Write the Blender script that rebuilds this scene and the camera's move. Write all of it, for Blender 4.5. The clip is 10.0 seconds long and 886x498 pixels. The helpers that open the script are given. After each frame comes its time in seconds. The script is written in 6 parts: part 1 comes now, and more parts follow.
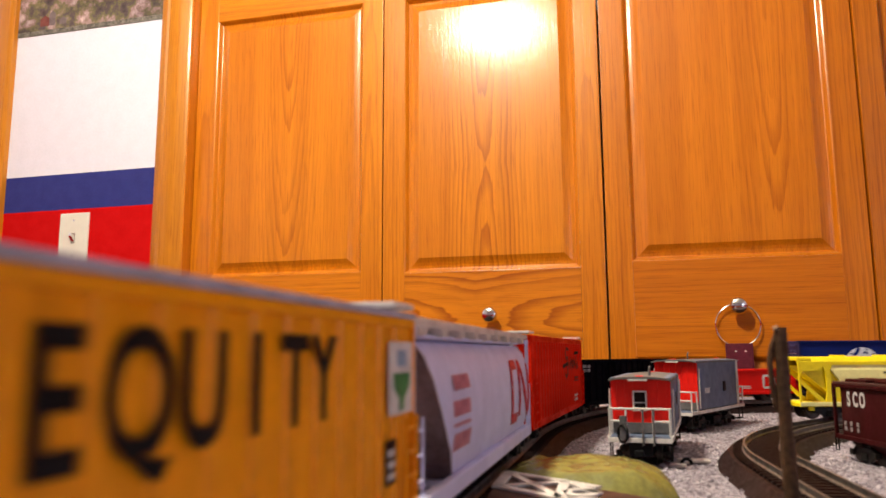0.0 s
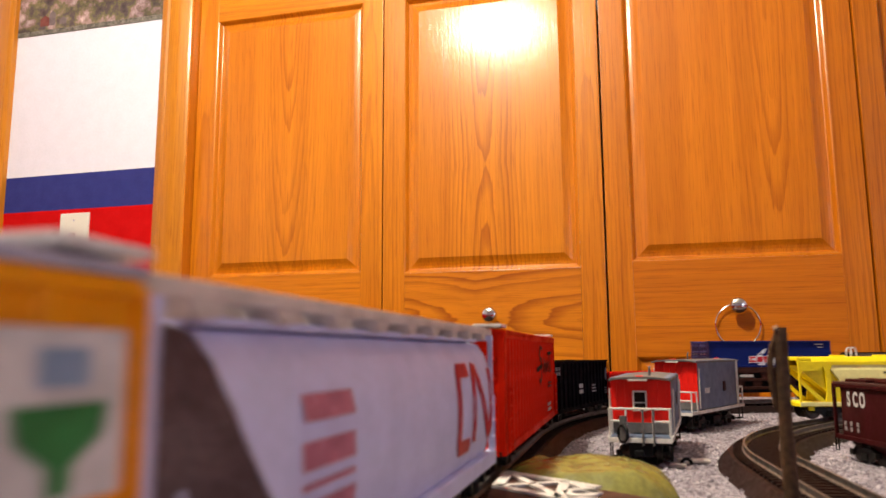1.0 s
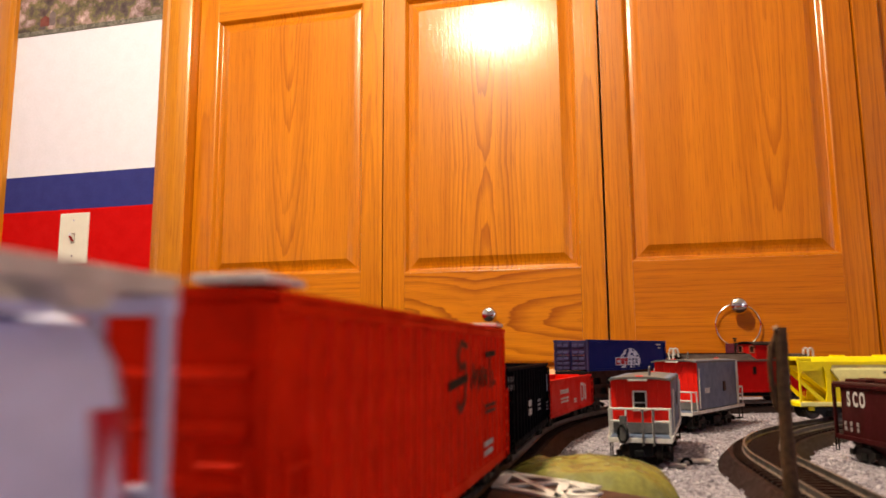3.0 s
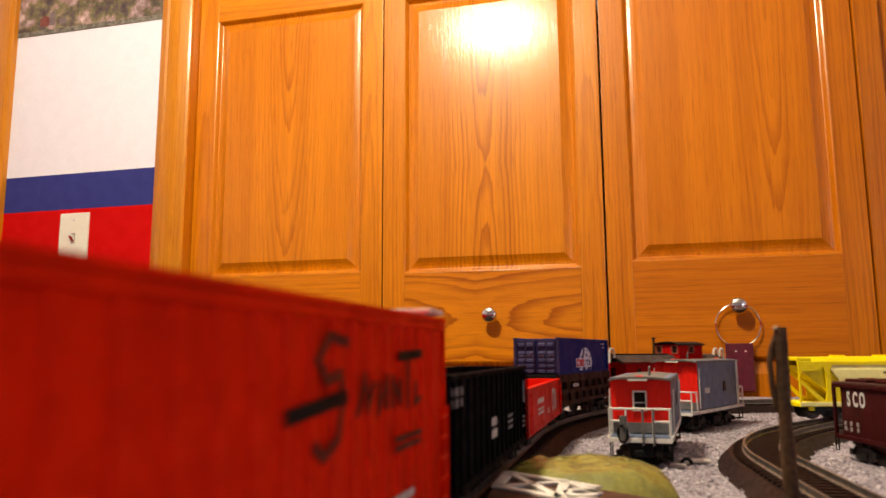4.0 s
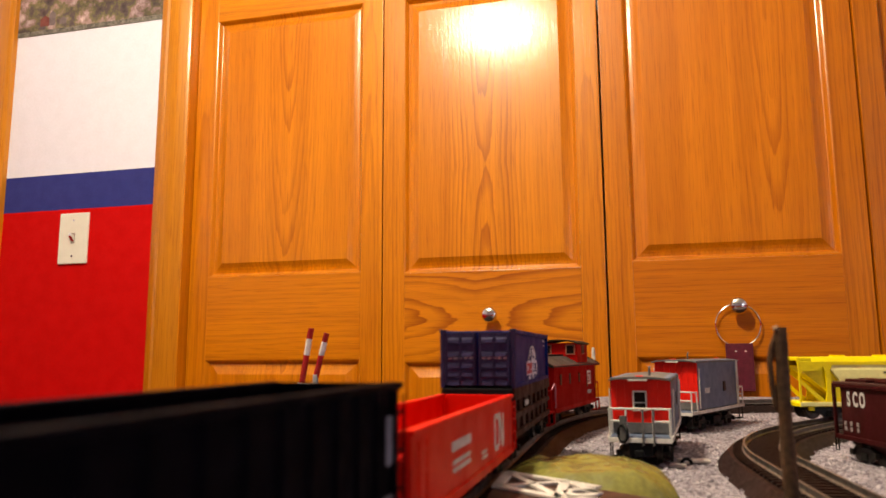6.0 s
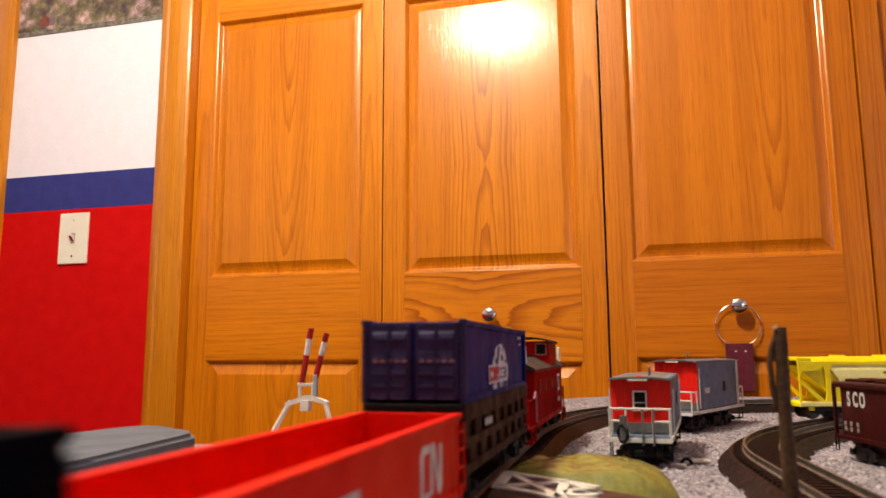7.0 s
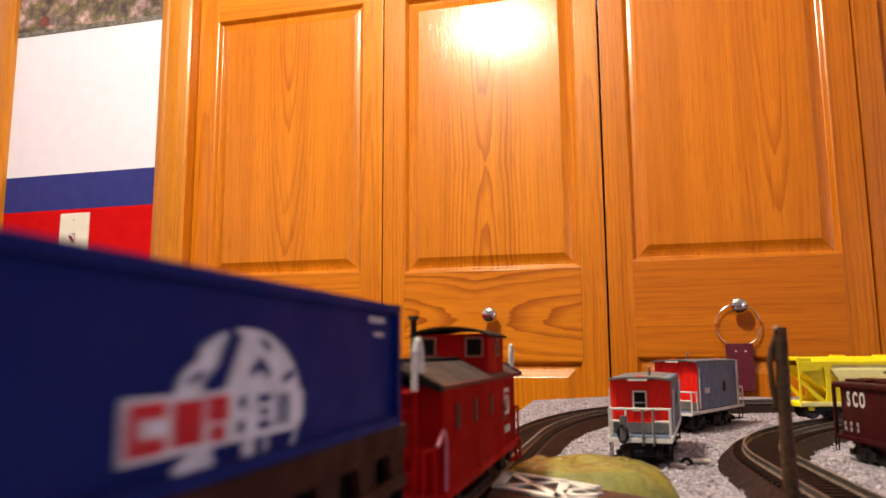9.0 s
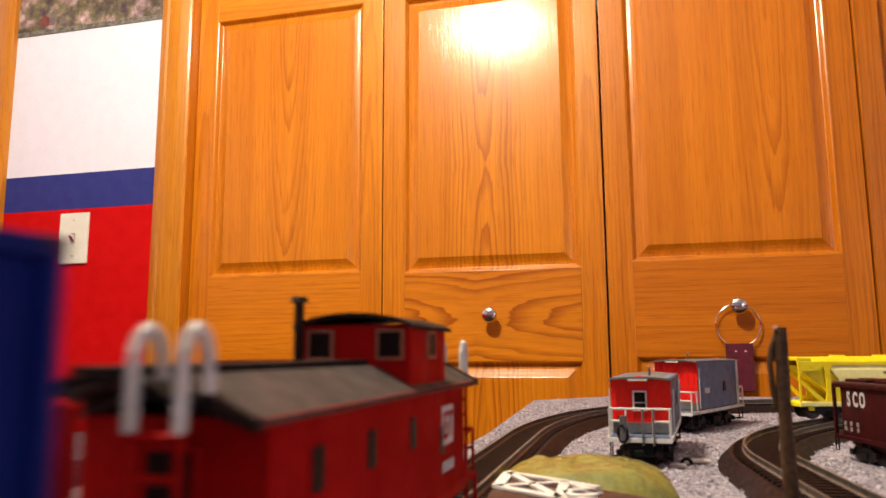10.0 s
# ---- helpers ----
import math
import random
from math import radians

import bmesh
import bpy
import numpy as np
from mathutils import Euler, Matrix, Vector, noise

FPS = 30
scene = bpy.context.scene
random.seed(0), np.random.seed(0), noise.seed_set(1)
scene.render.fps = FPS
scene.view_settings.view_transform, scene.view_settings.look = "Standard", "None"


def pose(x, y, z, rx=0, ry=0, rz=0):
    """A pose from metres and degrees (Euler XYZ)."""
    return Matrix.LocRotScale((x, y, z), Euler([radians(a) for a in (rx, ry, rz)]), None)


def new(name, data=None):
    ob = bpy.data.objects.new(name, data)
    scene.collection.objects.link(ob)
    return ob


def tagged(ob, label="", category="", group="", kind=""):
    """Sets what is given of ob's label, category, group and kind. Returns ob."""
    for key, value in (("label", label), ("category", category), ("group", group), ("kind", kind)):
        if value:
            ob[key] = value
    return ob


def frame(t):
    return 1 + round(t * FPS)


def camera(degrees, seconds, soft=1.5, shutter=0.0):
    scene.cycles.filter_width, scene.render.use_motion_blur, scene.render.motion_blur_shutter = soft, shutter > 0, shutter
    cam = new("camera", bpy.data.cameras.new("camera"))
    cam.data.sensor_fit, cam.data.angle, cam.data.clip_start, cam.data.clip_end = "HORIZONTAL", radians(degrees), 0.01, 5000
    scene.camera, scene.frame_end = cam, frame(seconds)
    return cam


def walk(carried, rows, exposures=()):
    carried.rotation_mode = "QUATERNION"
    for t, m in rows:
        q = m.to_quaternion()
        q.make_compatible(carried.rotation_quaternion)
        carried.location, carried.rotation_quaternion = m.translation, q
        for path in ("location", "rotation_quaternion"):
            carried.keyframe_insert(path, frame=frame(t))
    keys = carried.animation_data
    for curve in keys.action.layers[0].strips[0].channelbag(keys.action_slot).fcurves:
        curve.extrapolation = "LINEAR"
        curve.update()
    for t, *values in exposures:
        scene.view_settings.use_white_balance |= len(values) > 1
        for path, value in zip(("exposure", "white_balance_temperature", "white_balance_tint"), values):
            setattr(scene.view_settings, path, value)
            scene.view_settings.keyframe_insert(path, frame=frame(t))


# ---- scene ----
# Model railway on a table in front of bifold closet doors. Ground of the layout z = 0, rail heads z = 0.011.
cam = camera(63.017, 10.0, soft=1.5, shutter=0.8)
cam.data.dof.use_dof, cam.data.dof.focus_distance, cam.data.dof.aperture_fstop = True, 0.85, 20.0
EYE = pose(0, 0, 0.06, 98.2001, 0, 14.278) @ pose(0, 0, 0, 0, 0, -0.3208)
walk(cam, [(0, EYE), (10.0, EYE)], exposures=[(0, 0.0, 6500, 10), (1.5, 0.0, 6500, 10), (2.7, -0.06, 6900, 10), (4.0, -0.12, 7150, 10), (6.0, -0.12, 7150, 10), (7.5, -0.04, 6600, 10), (10.0, 0.0, 6500, 10)])

ROOM = dict(x0=-2.2, x1=2.2, y0=-4.2, y1=1.4004, z0=-0.86, z1=1.56)
DOOR_Y = 1.4234

# ---- light: one ceiling lamp of the room, warm ----
world = bpy.data.worlds.new("world")
scene.world = world
world.use_nodes = True
world.node_tree.nodes["Background"].inputs[0].default_value = (0.9, 0.85, 0.8, 1)
world.node_tree.nodes["Background"].inputs[1].default_value = 0.004


def lamp(name, kind, m, power, colour, size):
    d = bpy.data.lights.new(name, kind)
    d.energy, d.color = power, colour
    if kind == "AREA":
        d.shape, d.size = "DISK", size
    else:
        d.shadow_soft_size = size
    ob = new(name, d)
    ob.matrix_world = m
    return ob


LAMP_AT = Vector((-0.452, 0.190, 1.320))
lamp("ceiling_lamp_bulb", "POINT", pose(*LAMP_AT), 108, (1.0, 0.92, 0.67), 0.06)
# cool fill in the opening of an unseen window added to the east wall
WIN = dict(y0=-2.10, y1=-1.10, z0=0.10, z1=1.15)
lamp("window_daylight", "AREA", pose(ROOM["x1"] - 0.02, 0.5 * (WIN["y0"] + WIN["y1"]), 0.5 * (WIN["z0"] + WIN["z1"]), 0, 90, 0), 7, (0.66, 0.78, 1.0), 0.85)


# ---- material tools ----
def mat(name, rough=0.6, metal=0.0, spec=0.5):
    m = bpy.data.materials.new(name)
    m.use_nodes = True
    n, l = m.node_tree.nodes, m.node_tree.links
    b = n["Principled BSDF"]
    b.inputs["Roughness"].default_value, b.inputs["Metallic"].default_value = rough, metal
    b.inputs["Specular IOR Level"].default_value = spec
    return m, n, l, b


def node(n, kind, **kw):
    x = n.new(kind)
    for k, v in kw.items():
        if k in x.inputs:
            x.inputs[k].default_value = v
    return x


def ramp(n, l, fac, stops):
    r = n.new("ShaderNodeValToRGB")
    e = r.color_ramp.elements
    while len(e) < len(stops):
        e.new(0.5)
    for i, (p, c) in enumerate(stops):
        e[i].position, e[i].color = p, (*c, 1)
    l.new(fac, r.inputs[0])
    return r.outputs[0]


def coords(n, l, scale, loc=(0, 0, 0)):
    t = n.new("ShaderNodeTexCoord")
    m = n.new("ShaderNodeMapping")
    m.inputs["Scale"].default_value, m.inputs["Location"].default_value = scale, loc
    l.new(t.outputs["Object"], m.inputs[0])
    return m.outputs[0]


def bump(n, l, b, height, strength, distance):
    x = n.new("ShaderNodeBump")
    x.inputs["Strength"].default_value, x.inputs["Distance"].default_value = strength, distance
    l.new(height, x.inputs["Height"])
    l.new(x.outputs[0], b.inputs["Normal"])


def plain(name, colour, rough=0.45, metal=0.0, vary=0.18, scale=60.0, bumps=0.15, spec=0.28, dirt=0.25):
    """Painted plastic, metal or wall: colour with fine mottling, larger wear and slight relief."""
    m, n, l, b = mat(name, rough, metal, spec)
    c = coords(n, l, (1, 1, 1))
    f = node(n, "ShaderNodeTexNoise", Scale=scale * 6, Detail=5)
    g = node(n, "ShaderNodeTexNoise", Scale=scale, Detail=3)
    l.new(c, f.inputs["Vector"]), l.new(c, g.inputs["Vector"])
    lo = tuple(x * (1 - vary) for x in colour)
    hi = tuple(min(1, x * (1 + vary * 0.6)) for x in colour)
    base = ramp(n, l, f.outputs[0], [(0.3, lo), (0.7, hi)])
    mx = n.new("ShaderNodeMix")
    mx.data_type, mx.blend_type = "RGBA", "MULTIPLY"
    big = ramp(n, l, g.outputs[0], [(0.35, (1 - dirt,) * 3), (0.6, (1, 1, 1))])
    mx.inputs[0].default_value = 1.0
    l.new(base, mx.inputs[6]), l.new(big, mx.inputs[7])
    l.new(mx.outputs[2], b.inputs["Base Color"])
    r = ramp(n, l, g.outputs[0], [(0.3, (min(1, rough * 1.25),) * 3), (0.7, (rough * 0.85,) * 3)])
    l.new(r, b.inputs["Roughness"])
    if bumps:
        bump(n, l, b, f.outputs[0], bumps, 0.0005)
    return m


def oak(name, axis, dark=(0.33, 0.085, 0.003), light=(0.68, 0.217, 0.006), spacing=0.006, slope=0.06, v0=0.03, centre=(0.0, 0.0), waist=False, figure=0.5, warp=0.008, spread=1.0, fade=(0.03, 0.14)):
    """Stained red oak, grain along axis, as a board sawn past the heart of a log: growth rings cut at a slant give arches round
    the centre line and straight grain beside it. waist: the arches open both ways. spread: how far boards differ."""
    m, n, l, b = mat(name, 0.36, 0, 0.24)
    b.inputs["Coat Weight"].default_value, b.inputs["Coat Roughness"].default_value, b.inputs["Coat IOR"].default_value = 0.55, 0.17, 1.45
    tc, info = n.new("ShaderNodeTexCoord"), n.new("ShaderNodeObjectInfo")
    shift = n.new("ShaderNodeVectorMath")
    shift.operation = "MULTIPLY_ADD"
    l.new(info.outputs["Random"], shift.inputs[0])
    reach = [0.10 * spread, 0.3 * spread, 0.10 * spread]
    reach[axis] = 0.9 * spread
    shift.inputs[1].default_value, shift.inputs[2].default_value = reach, [-0.5 * r for r in reach]
    where = n.new("ShaderNodeVectorMath")
    l.new(tc.outputs["Object"], where.inputs[0]), l.new(shift.outputs[0], where.inputs[1])

    def along(across, lengthwise, loc=(0, 0, 0)):
        sc_ = [across] * 3
        sc_[axis] = lengthwise
        mp = n.new("ShaderNodeMapping")
        mp.inputs["Scale"].default_value, mp.inputs["Location"].default_value = sc_, loc
        l.new(where.outputs[0], mp.inputs[0])
        return mp.outputs[0]

    def noise_at(v, detail, rough=0.5):
        x = node(n, "ShaderNodeTexNoise", Scale=1.0, Detail=detail, Roughness=rough)
        l.new(v, x.inputs["Vector"])
        return x.outputs[0]

    def calc(op, *args):
        x = n.new("ShaderNodeMath")
        x.operation = op
        for i, v in enumerate(args):
            if isinstance(v, (int, float)):
                x.inputs[i].default_value = v
            else:
                l.new(v, x.inputs[i])
        return x.outputs[0]

    def times(x, y):
        k = n.new("ShaderNodeMix")
        k.data_type, k.blend_type = "RGBA", "MULTIPLY"
        k.inputs[0].default_value = 1.0
        l.new(x, k.inputs[6]), l.new(y, k.inputs[7])
        return k.outputs[2]

    sep = n.new("ShaderNodeSeparateXYZ")
    l.new(where.outputs[0], sep.inputs[0])
    u, w = (sep.outputs[0], sep.outputs[2]) if axis == 2 else (sep.outputs[2], sep.outputs[0])
    u = calc("SUBTRACT", u, centre[0])
    w = calc("SUBTRACT", w, centre[1])
    bend_a = calc("MULTIPLY_ADD", noise_at(along(9.0, 2.2), 3), 2 * warp, -warp)
    bend_b = calc("MULTIPLY_ADD", noise_at(along(16.0, 3.5, (5.1, 2.3, 1.7)), 4, 0.6), 2 * warp, -warp)
    uu = calc("ADD", u, bend_a)
    v = calc("MULTIPLY_ADD", calc("ABSOLUTE", w) if waist else w, -slope, v0)
    v = calc("ADD", v, bend_b)
    r = calc("SQRT", calc("ADD", calc("MULTIPLY", uu, uu), calc("MULTIPLY", v, v)))
    t = calc("DIVIDE", r, spacing)
    t = calc("MULTIPLY_ADD", noise_at(along(60.0, 6.0, (2.2, 8.1, 3.3)), 3), 0.95, t)
    late = ramp(n, l, calc("FRACT", t), [(0.0, (0, 0, 0)), (0.40, (0.06, 0.06, 0.06)), (0.80, (0.8, 0.8, 0.8)), (0.92, (1, 1, 1)), (1.0, (0, 0, 0))])
    each = n.new("ShaderNodeTexWhiteNoise")
    each.noise_dimensions = "1D"
    l.new(calc("FLOOR", t), each.inputs["W"])
    power = calc("MULTIPLY", late, calc("MULTIPLY_ADD", each.outputs["Value"], 0.85, 0.15))
    near = ramp(n, l, calc("ABSOLUTE", u), [(fade[0], (1, 1, 1)), (fade[1], (0.16, 0.16, 0.16))])
    power = calc("MULTIPLY", power, near)
    power = calc("MULTIPLY", power, calc("MULTIPLY_ADD", noise_at(along(7.0, 1.6, (9.3, 1.2, 4.4)), 2), 1.3, 0.25))
    streak = noise_at(along(150.0, 2.2), 5, 0.7)
    broad = noise_at(along(24.0, 0.9, (1.4, 6.6, 2.8)), 3)
    pores = noise_at(along(620.0, 14.0), 2)
    tone = noise_at(along(2.6, 1.2, (3.1, 0.7, 5.2)), 2)
    mid = tuple(0.72 * x + 0.28 * y for x, y in zip(light, dark))
    base = ramp(n, l, streak, [(0.30, mid), (0.50, tuple(0.95 * x for x in light)), (0.70, tuple(1.04 * x for x in light))])
    base = times(base, ramp(n, l, broad, [(0.32, (0.88, 0.83, 0.76)), (0.62, (1.03, 1.03, 1.03))]))
    ring = n.new("ShaderNodeMix")
    ring.data_type = "RGBA"
    l.new(calc("MINIMUM", calc("MULTIPLY", power, figure * 1.5), 1.0), ring.inputs[0])
    ring.inputs[6].default_value, ring.inputs[7].default_value = (1, 1, 1, 1), (0.52, 0.36, 0.24, 1)
    col = times(base, ring.outputs[2])
    col = times(col, ramp(n, l, pores, [(0.33, (0.78, 0.70, 0.60)), (0.46, (1, 1, 1))]))
    col = times(col, ramp(n, l, tone, [(0.3, (0.88, 0.82, 0.76)), (0.7, (1.05, 1.06, 1.05))]))
    l.new(col, b.inputs["Base Color"])
    height = calc("SUBTRACT", pores, calc("MULTIPLY", power, 0.35))
    bump(n, l, b, height, 0.30, 0.0006)
    l.new(b.inputs["Normal"].links[0].from_socket, b.inputs["Coat Normal"])
    return m


OAK_PANELS = {1: oak("oak_panel_arched", 2, spacing=0.0075, slope=0.085, v0=0.022, centre=(0.0045, 0.24), figure=0.42, warp=0.004, spread=0.0, fade=(0.02, 0.11)),
              2: oak("oak_panel_waisted", 2, spacing=0.0085, slope=0.075, v0=0.030, centre=(-0.0085, 0.10), waist=True, figure=0.62, warp=0.006, spread=0.0, fade=(0.05, 0.12)),
              # panels 3 and 4: darker base colour carries the dimmer light at the right
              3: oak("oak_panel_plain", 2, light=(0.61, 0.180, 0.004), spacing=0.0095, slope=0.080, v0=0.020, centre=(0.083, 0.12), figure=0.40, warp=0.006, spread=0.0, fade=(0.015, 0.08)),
              4: oak("oak_panel_edge", 2, light=(0.55, 0.16, 0.005), spacing=0.008, slope=0.06, v0=0.03, centre=(0.02, 0.1), figure=0.4, spread=0.0)}
OAK_S = oak("oak_stile", 2, spacing=0.0085, slope=0.035, v0=0.012, centre=(0.030, 0.0), figure=0.34, warp=0.007, spread=0.8, fade=(0.06, 0.20))
OAK_H = oak("oak_rail", 0, spacing=0.010, slope=0.05, v0=0.02, centre=(0.05, 0.0), figure=0.24, warp=0.007, spread=0.6, fade=(0.10, 0.30))
# second pair of leaves: light falling off rightward put into a redder oak
OAK_S2 = oak("oak_stile_dim", 2, light=(0.61, 0.182, 0.005), spacing=0.0085, slope=0.035, v0=0.012, centre=(0.030, 0.0), figure=0.34, warp=0.007, spread=0.8, fade=(0.06, 0.20))
OAK_H2 = oak("oak_rail_dim", 0, light=(0.59, 0.168, 0.004), spacing=0.010, slope=0.05, v0=0.02, centre=(0.05, 0.0), figure=0.22, warp=0.007, spread=0.6, fade=(0.10, 0.30))
OAK_F = oak("oak_figured_rail", 0, spacing=0.0150, slope=0.21, v0=0.062, centre=(0.085, -0.03), waist=True, figure=0.70, warp=0.013, spread=0.0, fade=(0.12, 0.35))
OAK_C = oak("oak_casing", 2, dark=(0.36, 0.12, 0.006), light=(0.62, 0.225, 0.010), spacing=0.0065, slope=0.02, v0=0.02, centre=(0.02, 0.0), figure=0.55, warp=0.006, spread=0.6, fade=(0.1, 0.3))
WHITE = plain("wall_white", (0.82, 0.79, 0.97), 0.7, spec=0.2, vary=0.03, scale=30, bumps=0.3, dirt=0.03)
BLUE = plain("wall_blue", (0.030, 0.036, 0.22), 0.65, spec=0.2, vary=0.06, scale=30, bumps=0.3, dirt=0.06)
RED = plain("wall_red", (0.58, 0.002, 0.003), 0.7, spec=0.12, vary=0.05, scale=30, bumps=0.3, dirt=0.06)
CHROME = plain("chrome", (0.75, 0.73, 0.72), 0.14, 1.0, 0.05, bumps=0, dirt=0.1)
IVORY = plain("switch_plastic", (0.80, 0.77, 0.72), 0.35, vary=0.02, bumps=0, dirt=0.03)
DARKGAP = plain("closet_dark", (0.03, 0.02, 0.015), 0.8)
CARPET = plain("carpet", (0.10, 0.075, 0.065), 0.95, scale=40, bumps=0.8)
CEILING = plain("ceiling_white", (0.75, 0.73, 0.70), 0.8, vary=0.04, scale=20, bumps=0.5, dirt=0.04)


# ---- mesh tools ----
def bm_box(bm, lo, hi, bevel=0.0, mi=0):
    """A box between two corners, its edges rounded by bevel."""
    r = bmesh.ops.create_cube(bm, size=1.0)
    vs = r["verts"]
    d = [hi[i] - lo[i] for i in range(3)]
    for v in vs:
        v.co = Vector([lo[i] + (v.co[i] + 0.5) * d[i] for i in range(3)])
    fs = list({f for v in vs for f in v.link_faces})
    for f in fs:
        f.material_index = mi
    if bevel > 0:
        es = list({e for v in vs for e in v.link_edges})
        bmesh.ops.bevel(bm, geom=es, offset=min(bevel, min(d) * 0.45), segments=2, affect="EDGES", profile=0.6)


def bm_tube(bm, a, b, r, r2=None, seg=10):
    """A round bar from a to b."""
    a, b = Vector(a), Vector(b)
    m = Matrix.Translation((a + b) / 2) @ (b - a).to_track_quat("Z", "Y").to_matrix().to_4x4()
    bmesh.ops.create_cone(bm, cap_ends=True, segments=seg, radius1=r, radius2=r if r2 is None else r2, depth=(b - a).length, matrix=m)


def bm_loft(bm, sections, close=True, caps=True):
    """Skin through rings of equal point count."""
    rings = [[bm.verts.new(p) for p in s] for s in sections]
    k = len(rings[0])
    for a, b in zip(rings, rings[1:]):
        for i in range(k if close else k - 1):
            bm.faces.new((a[i], a[(i + 1) % k], b[(i + 1) % k], b[i]))
    if caps and close:
        bm.faces.new(rings[0][::-1]), bm.faces.new(rings[-1])


def bm_prism(bm, outline, axis, lo, hi):
    """An outline of (u, v) pairs, pushed along an axis: 'x' has (y, z), 'y' has (x, z), 'z' has (x, y)."""
    put = {"x": lambda u, v, w: (w, u, v), "y": lambda u, v, w: (u, w, v), "z": lambda u, v, w: (u, v, w)}[axis]
    bm_loft(bm, [[put(u, v, lo) for u, v in outline], [put(u, v, hi) for u, v in outline]])


def link(name, bm, material, parent=None, label="", smooth=False, at=None):
    bmesh.ops.recalc_face_normals(bm, faces=bm.faces)
    me = bpy.data.meshes.new(name)
    bm.to_mesh(me)
    bm.free()
    for m in (material if isinstance(material, (list, tuple)) else [material]):
        me.materials.append(m)
    if smooth:
        me.shade_smooth()
        me.set_sharp_from_angle(angle=radians(35))
    ob = new(name, me)
    if parent:
        ob.parent = parent
    if at is not None:
        ob.matrix_basis = at
    if label:
        ob["label"] = label
    return ob


def part(name, bm, material, parent, label="", smooth=False, at=None):
    return link(name, bm, material, parent, label, smooth, at)


def box(name, lo, hi, material, parent=None, bevel=0.0, label="", at=None):
    bm = bmesh.new()
    bm_box(bm, lo, hi, bevel)
    return link(name, bm, material, parent, label, bevel > 0, at)


def empty(name, m=None):
    ob = new(name)
    ob.empty_display_size = 0.02
    if m is not None:
        ob.matrix_basis = m
    return ob


def words(text, size, material, parent, m, name="lettering", label="", squeeze=1.0, depth=0.00008, bold=0.0):
    """Raised lettering in the built-in font as a mesh, centred, in the xy plane of m."""
    c = bpy.data.curves.new(name, "FONT")
    c.body, c.size, c.extrude, c.offset = text, size, depth, bold
    c.align_x, c.align_y = "CENTER", "CENTER"
    o = bpy.data.objects.new("tmp", c)
    scene.collection.objects.link(o)
    bpy.context.view_layer.update()
    me = bpy.data.meshes.new_from_object(o.evaluated_get(bpy.context.evaluated_depsgraph_get()))
    bpy.data.objects.remove(o)
    me.name = name
    me.materials.clear()
    me.materials.append(material)
    me.transform(Matrix.Diagonal((squeeze, 1, 1, 1)))
    ob = new(name, me)
    ob.parent, ob.matrix_basis = parent, m
    if label:
        ob["label"] = label
    return ob
# ---- room ----
R = ROOM


def structure(ob, label, category):
    return tagged(ob, label, category, "", "structure")


structure(box("floor", (R["x0"], R["y0"], R["z0"] - 0.05), (R["x1"], 2.2, R["z0"]), CARPET), "brown carpeted floor of the room", "floor")
structure(box("ceiling", (R["x0"] - 0.1, R["y0"] - 0.1, R["z1"]), (R["x1"] + 0.1, 2.3, R["z1"] + 0.05), CEILING), "plain white textured ceiling", "ceiling")
# painted wall in three bands: white over a blue stripe over red
Z_S1, Z_S2, Z_BORDER = 0.486, 0.3995, 0.8455


def banded_wall(name, lo, hi, label):
    """A wall with its three bands of paint, each cut to its height."""
    wall = structure(empty(name), label, "wall")
    for nm, a, b_, m, l_ in (("red_band", R["z0"], Z_S2, RED, "red paint"), ("blue_stripe", Z_S2, Z_S1, BLUE, "navy blue paint"),
                             ("white_band", Z_S1, R["z1"], WHITE, "white paint")):
        part(nm, _bx((lo[0], lo[1], a), (hi[0], hi[1], b_)), m, wall, l_)
    return wall


def _bx(lo, hi, bevel=0.0):
    bm = bmesh.new()
    bm_box(bm, lo, hi, bevel)
    return bm


WALL_Y = R["y1"]
OPEN_X0, OPEN_X1 = -0.957, 0.898      # closet opening
LEFT_X = -1.516                        # opening of the room door further along
banded_wall("wall_north", (LEFT_X, WALL_Y, 0), (OPEN_X0 - 0.01, WALL_Y + 0.11, 0), "wall painted white, with a blue stripe above red")
banded_wall("wall_north_end", (OPEN_X1 + 0.01, WALL_Y, 0), (R["x1"], WALL_Y + 0.11, 0), "painted wall beyond the closet, white over blue and red")
banded_wall("wall_west", (R["x0"] - 0.1, R["y0"], 0), (R["x0"], 2.2, 0), "painted side wall, white over blue and red")
banded_wall("wall_east", (R["x1"], R["y0"], 0), (R["x1"] + 0.1, WIN["y0"], 0), "painted side wall, white over blue and red")
banded_wall("wall_east_end", (R["x1"], WIN["y1"], 0), (R["x1"] + 0.1, 2.2, 0), "painted side wall beyond the window, white over blue and red")
structure(box("wall_under_window", (R["x1"], WIN["y0"], R["z0"]), (R["x1"] + 0.1, WIN["y1"], WIN["z0"]), RED), "red wall under the window", "wall")
structure(box("wall_over_window", (R["x1"], WIN["y0"], WIN["z1"]), (R["x1"] + 0.1, WIN["y1"], R["z1"]), WHITE), "white wall above the window", "wall")


